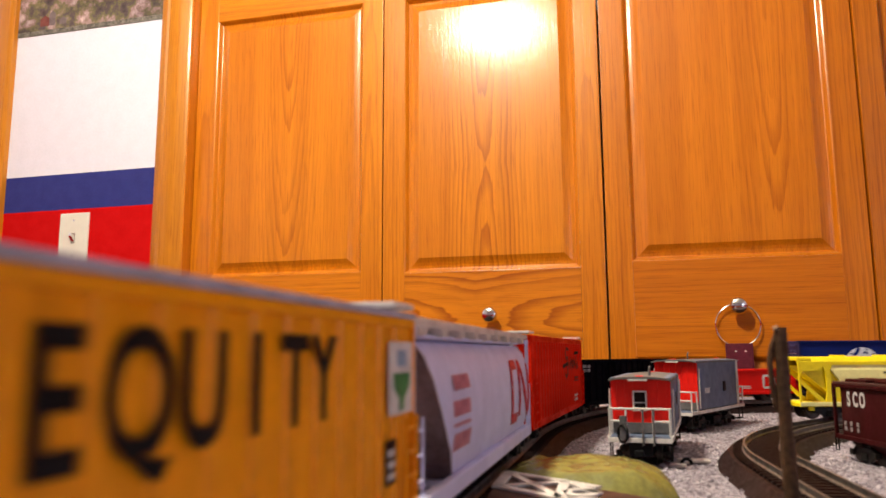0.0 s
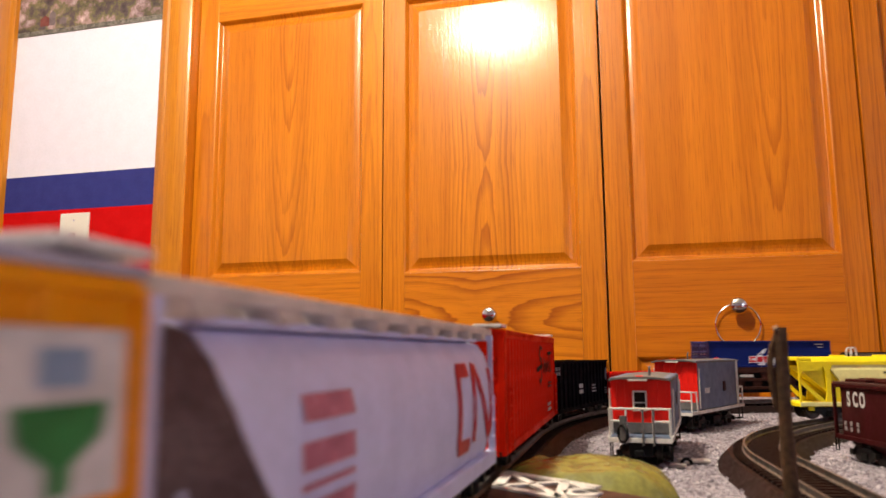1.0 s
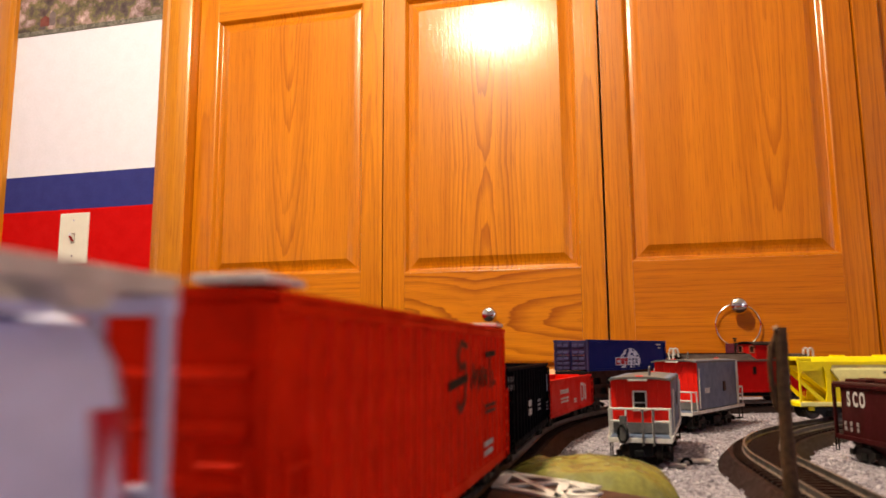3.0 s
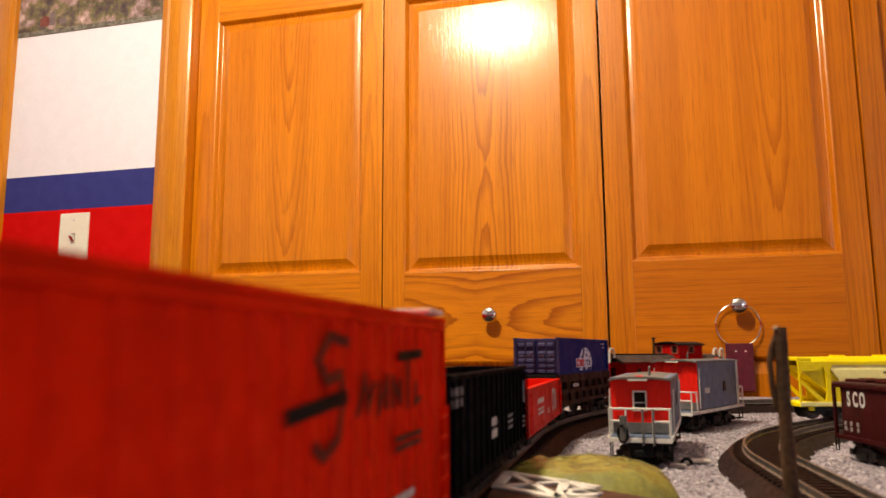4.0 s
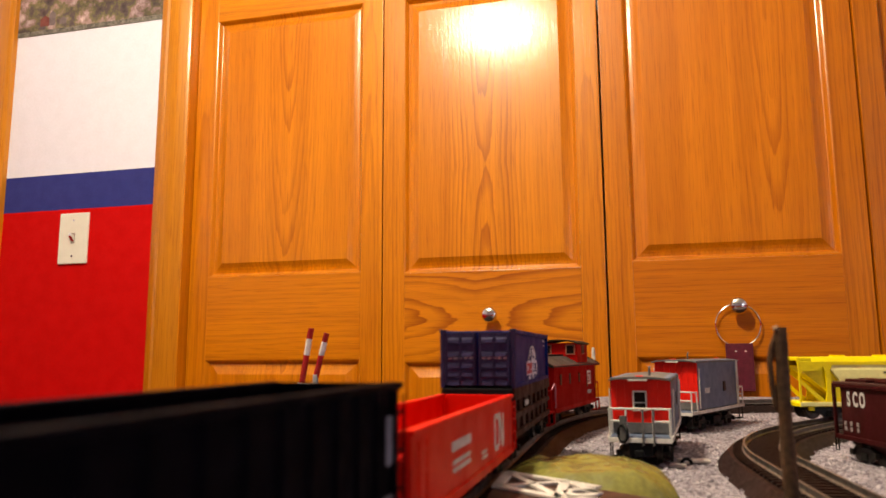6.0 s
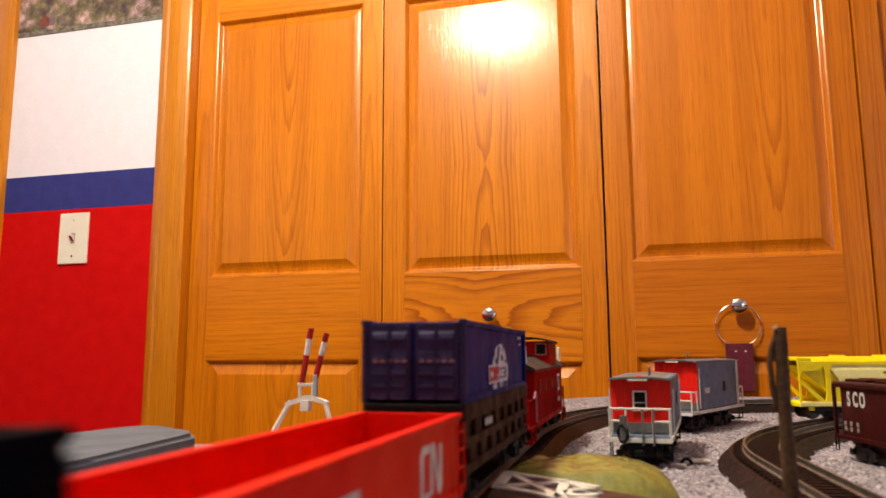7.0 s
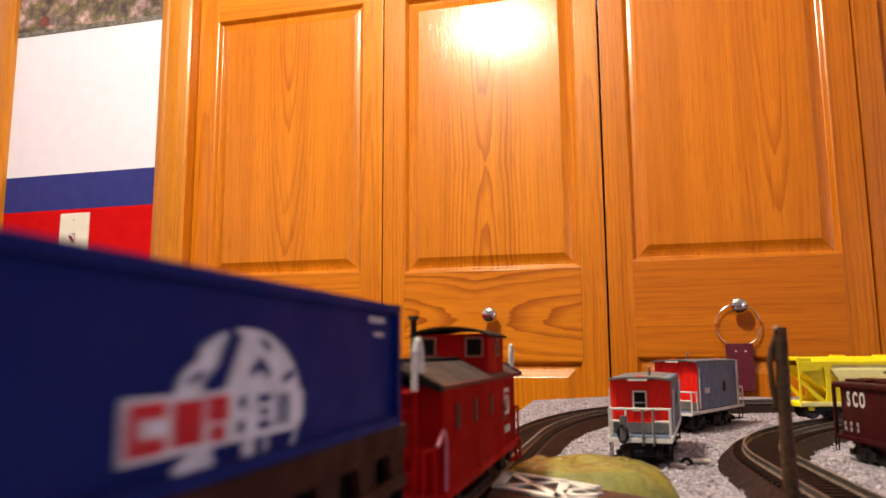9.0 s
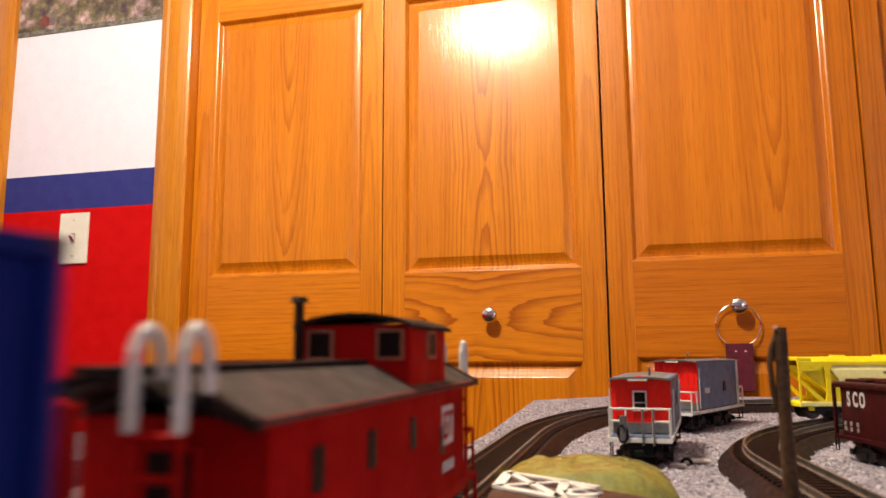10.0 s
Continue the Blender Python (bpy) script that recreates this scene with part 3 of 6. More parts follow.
def stroke(points, width, depth=0.00025, closed=False):
    """A painted line of some width through points in the xy plane, with mitred joints."""
    bm = bmesh.new()
    pts = [Vector(p) for p in points]
    n = len(pts)
    ring = []
    for i, p in enumerate(pts):
        a = (p - pts[i - 1]).normalized() if i or closed else None
        b = (pts[(i + 1) % n] - p).normalized() if i < n - 1 or closed else None
        d = ((a or b) + (b or a))
        d = d.normalized() if d.length > 1e-6 else (a or b)
        nn = Vector((-d.y, d.x))
        k = 1.0
        if a is not None and b is not None:
            k = 1.0 / max(0.45, abs(nn.dot(Vector((-a.y, a.x)))))
        o = nn * width * 0.5 * k
        ring.append([(p.x - o.x, p.y - o.y, 0), (p.x + o.x, p.y + o.y, 0), (p.x + o.x, p.y + o.y, depth), (p.x - o.x, p.y - o.y, depth)])
    if closed:
        ring.append(ring[0])
    bm_loft(bm, ring, caps=not closed)
    return bm


def arc_pts(cx, cy, rx, ry, a0, a1, n=14):
    return [(cx + rx * math.cos(radians(a0 + (a1 - a0) * i / n)), cy + ry * math.sin(radians(a0 + (a1 - a0) * i / n))) for i in range(n + 1)]


def bars(parent, x, z, y, w, h, rows, material, fill=0.6, seed=0, label=""):
    """Unreadable small lettering: short raised bars in rows."""
    rnd = random.Random(seed)
    bm = bmesh.new()
    rh = h / rows
    for r in range(rows):
        u = -w / 2
        while u < w / 2 - 0.0006:
            d = min(w / 2 - u, rnd.uniform(0.5, 1.0) * rh * 0.9)
            bm_box(bm, (u, -h / 2 + r * rh, 0), (u + d * 0.8, -h / 2 + r * rh + rh * fill, 0.00012))
            u += d
    return part("lettering", bm, material, parent, label, at=on_side(x, z, y))


def repeat(name, ob, poses):
    """More parts on the mesh of one that exists."""
    for m in poses:
        o = new(name, ob.data)
        o.parent, o.matrix_basis = ob.parent, m


AXLES, TRUCKS = [], []


def wheelset():
    bm = bmesh.new()
    for sgn in (-1, 1):
        y = sgn * 0.0088
        bm_tube(bm, (0, y - 0.0011, 0), (0, y + 0.0011, 0), 0.0052, seg=18)
        bm_tube(bm, (0, y - sgn * 0.0011, 0), (0, y - sgn * 0.0018, 0), 0.0060, seg=18)
        bm_tube(bm, (0, y + sgn * 0.0011, 0), (0, y + sgn * 0.0014, 0), 0.0024, seg=10)
    bm_tube(bm, (0, -0.0115, 0), (0, 0.0115, 0), 0.0011, seg=8)
    return bm


def truck(car, x, moving=True, z=0.0):
    """Two-axle truck: cast side frames with springs and journal boxes, a bolster, and two wheelsets that turn."""
    bm = bmesh.new()
    for sgn in (-1, 1):
        y0, y1 = sorted((sgn * 0.0112, sgn * 0.0130))
        bm_prism(bm, [(-0.0125, 0.0045), (-0.0125, 0.0068), (-0.006, 0.0082), (0.006, 0.0082), (0.0125, 0.0068), (0.0125, 0.0045), (0.0075, 0.0042), (0.0045, 0.0014), (-0.0045, 0.0014), (-0.0075, 0.0042)], "y", y0, y1)
        for dx in (-0.0105, 0.0105):
            bm_box(bm, (dx - 0.0016, min(sgn * 0.0128, sgn * 0.0146), 0.0038), (dx + 0.0016, max(sgn * 0.0128, sgn * 0.0146), 0.0070), 0.0003)
        for dx in (-0.0018, 0, 0.0018):
            bm_tube(bm, (dx, sgn * 0.0134, 0.0020), (dx, sgn * 0.0134, 0.0058), 0.0008, seg=6)
    bm_box(bm, (-0.0035, -0.0115, 0.0050), (0.0035, 0.0115, 0.0090), 0.0005)
    t = part("truck", bm, TRUCKM, car, "black moulded truck", at=pose(x, 0, z))
    if moving:
        TRUCKS.append((t, car, x))
    first = None
    for dx in (-0.0105, 0.0105):
        if first is None:
            o = first = part("wheelset", wheelset(), WHEELM, t, "dark metal wheels", smooth=True)
        else:
            o = new("wheelset", first.data)
            o.parent = t
            o["label"] = "dark metal wheels"
        o.matrix_basis = pose(dx, 0, 0.0052)
        if moving:
            AXLES.append((o, dx))
    return t


def coupler(car, x, z=0.0075):
    bm = bmesh.new()
    d = 1 if x > 0 else -1
    bm_box(bm, (min(x, x + d * 0.006), -0.0011, z - 0.001), (max(x, x + d * 0.006), 0.0011, z + 0.001), 0.0003)
    bm_box(bm, (min(x + d * 0.005, x + d * 0.009), -0.0022, z - 0.0016), (max(x + d * 0.005, x + d * 0.009), 0.0022, z + 0.0016), 0.0006)
    part("coupler", bm, BLACK, car)


def ladder(car, at, width, height, rungs, material, name="ladder", axis="x", r=0.00045):
    """Grab-iron ladder standing just off a wall; rungs along x or y."""
    bm = bmesh.new()
    a = (1, 0, 0) if axis == "x" else (0, 1, 0)
    h = [(-width / 2 * a[0], -width / 2 * a[1]), (width / 2 * a[0], width / 2 * a[1])]
    for u, v in h:
        bm_tube(bm, (u, v, 0), (u, v, height), r, seg=6)
    for i in range(rungs):
        z = height * (i + 0.5) / rungs
        bm_tube(bm, (*h[0], z), (*h[1], z), r, seg=6)
    return part(name, bm, material, car, at=pose(*at))


TRAIN = []


def train_car(name, front, rear, label, category="freight car"):
    """A car of the moving train: its Empty at rail level under its middle."""
    ob = tagged(empty(name), label, category, "cars of the moving train")
    length = rear - front
    TRAIN.append((ob, (front + rear) / 2, length * 0.36))
    return ob, length, (front + rear) / 2


HW = 0.0165


def boxcar(name, front, rear, paint, roofm, label, ztop, rib_pitch, roof_walk):
    """Ribbed box car: smooth body, vertical side posts, ribbed ends, lipped roof, sill, ladders."""
    ob, L, sc = train_car(name, front, rear, label, "box car")
    h = L / 2 - 0.006
    part("body", _bx((-h, -HW + 0.0009, 0.0095), (h, HW - 0.0009, ztop - 0.002), 0.0006), paint, ob)
    rib = None
    n = int(2 * (h - 0.012) / rib_pitch)
    for side in (1, -1):
        for i in range(n + 1):
            x = -h + 0.012 + i * (2 * h - 0.024) / n
            m = pose(x, side * (HW - 0.0009), 0)
            if rib is None:
                bm = bmesh.new()
                bm_loft(bm, [[(-0.0016, 0.0, z), (-0.0009, 0.0009, z), (0.0009, 0.0009, z), (0.0016, 0.0, z), (0.0009, -0.0009, z), (-0.0009, -0.0009, z)] for z in (0.0115, ztop - 0.0035)])
                rib = part("side_post", bm, paint, ob, at=m)
            else:
                repeat("side_post", rib, [m])
        part("sill", _bx((-h, min(side * (HW - 0.002), side * HW), 0.0078), (h, max(side * (HW - 0.002), side * HW), 0.0112), 0.0003), paint, ob)
        part("top_chord", _bx((-h, min(side * (HW - 0.002), side * (HW + 0.0002)), ztop - 0.0042), (h, max(side * (HW - 0.002), side * (HW + 0.0002)), ztop - 0.0022), 0.0003), paint, ob)
    bm = bmesh.new()
    bm_prism(bm, [(-HW - 0.0003, ztop - 0.0021), (HW + 0.0003, ztop - 0.0021), (HW + 0.0003, ztop - 0.0008), (0.006, ztop), (-0.006, ztop), (-HW - 0.0003, ztop - 0.0008)], "x", -h - 0.0005, h + 0.0005)
    part("roof", bm, roofm, ob)
    for e in (-1, 1):
        x = e * h
        for z in (0.014, 0.022, 0.030, 0.038, 0.046):
            bm = bmesh.new()
            bm_tube(bm, (x, -HW + 0.004, z), (x, HW - 0.004, z), 0.0014, seg=8)
            part("end_rib", bm, paint, ob, smooth=True)
        for y in (-HW + 0.0015, HW - 0.0015):
            part("corner_post", _bx((min(x, x + e * 0.0016), y - 0.0014, 0.0095), (max(x, x + e * 0.0016), y + 0.0014, ztop - 0.003), 0.0003), paint, ob)
        ladder(ob, (x + e * 0.0026, HW - 0.0075, 0.008), 0.009, 0.028, 5, paint, axis="y")
        ladder(ob, (x - e * 0.0052, HW + 0.0010, 0.009), 0.0080, 0.026, 5, paint, axis="x")
        if roof_walk:
            part("roof_platform", _bx((x - 0.007 - 0.004 * e, HW - 0.013, ztop + 0.0002), (x + 0.007 - 0.004 * e, HW - 0.001, ztop + 0.0016), 0.0004), MODELWHITE, ob, "pale roof corner platform")
        coupler(ob, x)
        truck(ob, e * L * 0.36)
    part("underframe", _bx((-h + 0.004, -0.006, 0.0055), (h - 0.004, 0.006, 0.0094), 0.0005), BLACK, ob)
    return ob, L, sc


# ---- orange box car with black lettering ----
ob, L, sc = boxcar("orange_box_car", -0.030, 0.1716, ORANGE, ROOFGREY, "orange ribbed model box car lettered in black, grey roof", 0.0590, 0.0098, True)
for ch, s, w in (("E", 0.0545, 0.009), ("Q", 0.0664, 0.009), ("U", 0.0782, 0.0085), ("I", 0.0908, 0.003), ("T", 0.1025, 0.008), ("Y", 0.1132, 0.008)):
    words(ch, 0.0190, BLACK, ob, on_side(sc - s, 0.0443, HW + 0.00015), label="black letter", squeeze=0.78, bold=0.0004)
pl = part("placard", _bx((-0.0082, -0.0078, 0), (0.0082, 0.0078, 0.0003)), MODELWHITE, ob, "white placard", at=on_side(sc - 0.1548, 0.0437, HW + 0.0001))
bm = bmesh.new()
bm_prism(bm, [(-0.0058, 0.001), (0.0058, 0.001), (0.0052, -0.002), (0.0015, -0.0045), (0.0012, -0.0070), (-0.0012, -0.0070), (-0.0015, -0.0045), (-0.0052, -0.002)], "z", 0.0003, 0.0005)
part("emblem", bm, GREEN, pl, "green emblem")
part("emblem", _bx((-0.003, 0.0025, 0.0003), (0.003, 0.0060, 0.0005)), plain("emblem_blue", (0.30, 0.42, 0.60), 0.5), pl, "pale blue emblem")
part("placard", _bx((-0.0032, -0.0045, 0), (0.0032, 0.0045, 0.00025)), BROWN, ob, "small dark data panel", at=on_side(sc - 0.148, 0.0265, HW + 0.0001))
bars(ob, sc - 0.148, 0.0265, HW + 0.0004, 0.005, 0.007, 3, MARKWHITE, seed=3)


# ---- grey cylindrical hopper ----
def barrel_hopper(name, front, rear):
    ob, L, sc = train_car(name, front, rear, "pale grey cylindrical model hopper car with red markings", "hopper car")
    h = L / 2 - 0.006

    def half(u, ztop=0.0535):
        """Bulging side, from the sill up to the roof."""
        return [(0.0118, 0.0110), (0.0145, 0.0150), (0.0160, 0.0210), (HW, 0.0280), (HW, 0.0340), (0.0158, 0.0420), (0.0140, 0.0480), (0.0112, 0.0520), (0.0060, ztop)]

    def x_end(z):
        """The barrel's end leans back towards the foot in a curve."""
        return h - 0.0155 - 0.034 * max(0.0, 1 - (z - 0.011) / 0.0425) ** 1.7

    def x_rear(z):
        """The rear end stands almost upright."""
        return h - 0.0085 - 0.005 * max(0.0, 1 - (z - 0.011) / 0.0425) ** 1.7

    def x_of(e, z):
        return x_end(z) if e > 0 else -x_rear(z)

    fine = []
    for (ya, za), (yb, zb) in zip(half(0), half(0)[1:]):
        fine += [(ya + (yb - ya) * k / 3, za + (zb - za) * k / 3) for k in range(3)]
    fine.append(half(0)[-1])
    prof = fine + [(-y, z) for y, z in reversed(fine)]
    bm = bmesh.new()
    bm_loft(bm, [[(x_of(-1, z), y, z) for y, z in prof], [(x_of(1, z), y, z) for y, z in prof]], caps=False)
    part("barrel", bm, PALEGREY, ob, smooth=True)
    part("roof_trough", _bx((-h + 0.016, -0.0080, 0.0534), (h - 0.016, 0.0080, 0.0562), 0.0004), WALKGREY, ob, "cream hatch trough along the roof")
    bm = bmesh.new()
    bm_box(bm, (-h + 0.016, -0.0125, 0.0528), (h - 0.016, 0.0125, 0.0540), 0.0003)
    part("roof", bm, PALEGREY, ob)
    for side in (1, -1):
        y0, y1 = sorted((side * 0.0085, side * 0.0152))
        part("running_board", _bx((-h, y0, 0.0558), (h, y1, 0.0580), 0.0003), WALKGREY, ob, "cream roof walkway")
        br = None
        n = 9
        for i in range(n):
            x = -h + 0.014 + i * (2 * h - 0.028) / (n - 1)
            if br is None:
                bm = bmesh.new()
                bm_prism(bm, [(-0.0045, 0.0558), (0.0045, 0.0558), (0.0020, 0.0536), (-0.0020, 0.0536)], "y", y0 + 0.0004, y1 - 0.0004)
                br = part("walkway_bracket", bm, WALKGREY, ob, at=pose(x, 0, 0))
            else:
                repeat("walkway_bracket", br, [pose(x, 0, 0)])
        bm = bmesh.new()
        ys = side * 0.0128
        bm_box(bm, (-h, min(ys, ys + side * 0.0035), 0.0085), (h, max(ys, ys + side * 0.0035), 0.0135), 0.0006)
        part("side_sill", bm, PALEGREY, ob)
    for e in (-1, 1):
        x = e * h
        bm = bmesh.new()
        for (ya, za), (yb, zb) in zip(fine, fine[1:]):
            bm.faces.new([bm.verts.new(p) for p in ((x_of(e, za), ya, za), (x_of(e, za), -ya, za), (x_of(e, zb), -yb, zb), (x_of(e, zb), yb, zb))])
        bmesh.ops.remove_doubles(bm, verts=bm.verts, dist=1e-6)
        bmesh.ops.solidify(bm, geom=bm.faces[:], thickness=0.0006)
        part("slope_sheet", bm, SLOPE_SHADE, ob, "brown slope sheet with the end's shade in its colour")
        part("end_sill", _bx((min(x, x - e * 0.018), -0.0160, 0.0095), (max(x, x - e * 0.018), 0.0160, 0.0125), 0.0004), PALEGREY, ob)
        for y in (-0.0148, -0.0055, 0.0055, 0.0148):
            part("end_post", _bx((x - e * 0.0022 - 0.0007, y - 0.0009, 0.0125), (x - e * 0.0022 + 0.0007, y + 0.0009, 0.0556), 0.0002), PALEGREY, ob)
        part("end_beam", _bx((x - 0.0012 - e * 0.0022, -0.0158, 0.0535), (x + 0.0012 - e * 0.0022, 0.0158, 0.0556), 0.0002), PALEGREY, ob)
        part("end_beam", _bx((x - 0.0008 - e * 0.0022, -0.0150, 0.0330), (x + 0.0008 - e * 0.0022, 0.0150, 0.0345), 0.0002), PALEGREY, ob)
        ladder(ob, (x - e * 0.0050, 0.0160, 0.0095), 0.0060, 0.024, 4, PALEGREY, axis="x", r=0.00035)
        coupler(ob, x)
        truck(ob, e * L * 0.36)
    for x in (-0.05, 0.0, 0.05):
        bm = bmesh.new()
        bm_loft(bm, [[(x - 0.018, -0.011, 0.012), (x + 0.018, -0.011, 0.012), (x + 0.018, 0.011, 0.012), (x - 0.018, 0.011, 0.012)], [(x - 0.006, -0.007, 0.0035), (x + 0.006, -0.007, 0.0035), (x + 0.006, 0.007, 0.0035), (x - 0.006, 0.007, 0.0035)]])
        part("discharge_hopper", bm, PALEGREY, ob)
    # red markings laid on the bulging side
    def lean(x, z, tilt, y):
        return Matrix.Translation((x, y, z)) @ ON_SIDE @ pose(0, 0, 0, tilt, 0, 0)
    xt = sc - 0.2165
    for z, tl, y, w, hgt in ((0.0405, -14, 0.0163, 0.021, 0.0044), (0.0330, -4, 0.01665, 0.022, 0.0044), (0.0283, 0, 0.01668, 0.022, 0.0010), (0.0235, 8, 0.01645, 0.022, 0.0048)):
        rnd = random.Random(int(z * 1e5))
        bm = bmesh.new()
        u = -w / 2
        while u < w / 2:
            d = rnd.uniform(0.0018, 0.0030)
            bm_box(bm, (u, -hgt / 2, 0), (min(w / 2, u + d * 0.86), hgt / 2, 0.00015))
            u += d
        part("lettering", bm, MARKPINK, ob, "faded red lettering", at=lean(xt, z, tl, y))
    x0 = sc - 0.3393
    for pts in ([(-0.0120, 0.0115), (-0.0250, 0.0115), (-0.0265, 0.0100), (-0.0265, -0.0100), (-0.0250, -0.0115), (-0.0120, -0.0115)],
                [(-0.0055, -0.0115), (-0.0055, 0.0098), (-0.0038, 0.0115), (-0.0008, 0.0110), (0.0170, -0.0095), (0.0200, -0.0110), (0.0222, -0.0090), (0.0222, 0.0115)]):
        bm = bmesh.new()
        st = stroke(pts, 0.0042)
        bmesh.ops.subdivide_edges(st, edges=st.edges, cuts=3)
        for v in st.verts:
            # wrap the mark over the barrel
            z = 0.0322 + v.co.y
            hp = half(0)
            yy = HW
            for (ya, za), (yb, zb) in zip(hp, hp[1:]):
                if za <= z <= zb:
                    yy = ya + (yb - ya) * (z - za) / (zb - za)
            v.co = Vector((x0 - v.co.x, yy + 0.0002 + v.co.z, z))
        bm.free()
        part("mark", st, MARKRED, ob, "red ribbon-shaped mark")
    return ob


barrel_hopper("grey_hopper_car", 0.1610, 0.3795)

# ---- red box car with black script ----
ob, L, sc = boxcar("red_box_car", 0.390, 0.600, SIGNRED, SIGNRED, "bright red ribbed model box car with black script", 0.0592, 0.0088, True)
y = HW + 0.0002
WORNINK = plain("worn_ink", (0.17, 0.010, 0.004), 0.55, vary=0.5, scale=160, dirt=0.5)
for pts, w in (([(-0.014, -0.001), (0.010, 0.0010)], 0.0024),
               ([(0.010, 0.0105), (0.002, 0.0115), (-0.003, 0.0075), (0.001, 0.0040), (0.007, 0.0050), (0.008, 0.000), (0.006, -0.0060), (0.000, -0.0085), (-0.004, -0.0060)], 0.0018),
               ([(0.015, -0.003), (0.019, 0.004), (0.021, -0.002), (0.024, 0.003)], 0.0013),
               ([(0.027, 0.003), (0.027, -0.003), (0.032, 0.003), (0.032, -0.003)], 0.0013),
               ([(0.036, -0.003), (0.036, 0.003), (0.041, -0.002), (0.041, 0.003)], 0.0013),
               ([(0.040, 0.0078), (0.058, 0.0085)], 0.0020), ([(0.047, 0.008), (0.047, -0.004)], 0.0014), ([(0.053, 0.002), (0.052, -0.003), (0.057, -0.002)], 0.0013)):
    part("script_stroke", stroke(pts, w), BLACK if w >= 0.0020 else WORNINK, ob, "black script stroke" if w >= 0.0020 else "worn dark script stroke", at=on_side(sc - 0.512, 0.0405, y))
bars(ob, sc - 0.560, 0.0300, y, 0.020, 0.004, 2, plain("faded_black", (0.10, 0.012, 0.008), 0.5), seed=8)
bars(ob, sc - 0.556, 0.0170, y, 0.016, 0.006, 2, MARKWHITE, seed=9)


def gondola(name, front, rear, ztop, paint, label, ribbed):
    """Open gondola: thin walls with a top lip, posts outside, floor inside, end boards."""
    ob, L, sc = train_car(name, front, rear, label, "gondola car")
    h = L / 2 - 0.006
    for side in (1, -1):
        y0, y1 = sorted((side * (HW - 0.0022), side * (HW - 0.0010)))
        part("side_wall", _bx((-h, y0, 0.0085), (h, y1, ztop - 0.001), 0.0002), paint, ob)
        y0, y1 = sorted((side * (HW - 0.0030), side * HW))
        part("top_rail", _bx((-h, y0, ztop - 0.0016), (h, y1, ztop), 0.0004), paint, ob)
        y0, y1 = sorted((side * (HW - 0.0028), side * (HW - 0.0002)))
        part("side_sill", _bx((-h, y0, 0.0070), (h, y1, 0.0100), 0.0003), paint, ob)
        if ribbed:
            rib = None
            for i in range(15):
                m = pose(-h + 0.005 + i * (2 * h - 0.010) / 14, side * (HW - 0.0010), 0)
                if rib is None:
                    bm = bmesh.new()
                    bm_loft(bm, [[(-0.0013, 0, z), (-0.0007, side * 0.0009, z), (0.0007, side * 0.0009, z), (0.0013, 0, z)] for z in (0.0100, ztop - 0.0016)])
                    rib = part("side_post", bm, paint, ob, at=m)
                else:
                    repeat("side_post", rib, [m])
    for e in (-1, 1):
        x0, x1 = sorted((e * h, e * (h - 0.0014)))
        part("end_wall", _bx((x0, -HW + 0.0010, 0.0085), (x1, HW - 0.0010, ztop - 0.0002), 0.0003), paint, ob)
        for z in (0.5, 0.78):
            bm = bmesh.new()
            bm_tube(bm, (e * h, -HW + 0.003, ztop * z), (e * h, HW - 0.003, ztop * z), 0.0012, seg=8)
            part("end_rib", bm, paint, ob, smooth=True)
        ladder(ob, (e * (h - 0.0050), HW + 0.0006, 0.0085), 0.0070, ztop - 0.011, 4, paint, axis="x", r=0.00035)
        coupler(ob, e * h)
        truck(ob, e * L * 0.34)
    part("floor_plate", _bx((-h + 0.001, -HW + 0.002, 0.0085), (h - 0.001, HW - 0.002, 0.0100)), paint, ob)
    part("underframe", _bx((-h + 0.004, -0.006, 0.0050), (h - 0.004, 0.006, 0.0084), 0.0005), BLACK, ob)
    return ob, L, sc


MARKDIM = plain("mark_worn", (0.34, 0.32, 0.34), 0.5, vary=0.4, scale=300)
ob, L, sc = gondola("black_gondola", 0.595, 0.7615, 0.0427, NAVYBLACK, "black open-topped model gondola with small white markings", True)
y = HW + 0.0001
bars(ob, sc - 0.6085, 0.0365, y, 0.014, 0.0066, 2, MARKDIM, 0.75, 11, "worn white lettering")
part("emblem", _bx((-0.0028, -0.0050, 0), (0.0028, 0.0050, 0.00015)), plain("emblem_grey", (0.22, 0.24, 0.34), 0.5), ob, "pale blue-grey emblem", at=on_side(sc - 0.7465, 0.0310, y))
bars(ob, sc - 0.668, 0.0225, y, 0.0105, 0.0085, 2, MARKWHITE, 0.7, 12)
bars(ob, sc - 0.705, 0.0215, y, 0.0120, 0.0070, 3, plain("mark_dim", (0.25, 0.24, 0.28), 0.5), 0.5, 13)
bars(ob, sc - 0.745, 0.0180, y, 0.0090, 0.0060, 3, plain("mark_dim_b", (0.22, 0.21, 0.25), 0.5), 0.5, 14)

ob, L, sc = gondola("red_gondola", 0.7585, 0.9210, 0.0312, GONRED, "bright red open-topped model gondola with white markings", False)
y = HW - 0.0009
for pts in ([(-0.0030, 0.0058), (-0.0088, 0.0058), (-0.0098, 0.0048), (-0.0098, -0.0048), (-0.0088, -0.0058), (-0.0030, -0.0058)],
            [(-0.0008, -0.0058), (-0.0008, 0.0050), (0.0004, 0.0058), (0.0014, 0.0050), (0.0060, -0.0050), (0.0072, -0.0058), (0.0082, -0.0048), (0.0082, 0.0058)]):
    part("mark", stroke(pts, 0.0021), MODELWHITE, ob, "white ribbon-shaped mark", at=on_side(sc - 0.8830, 0.0192, y))
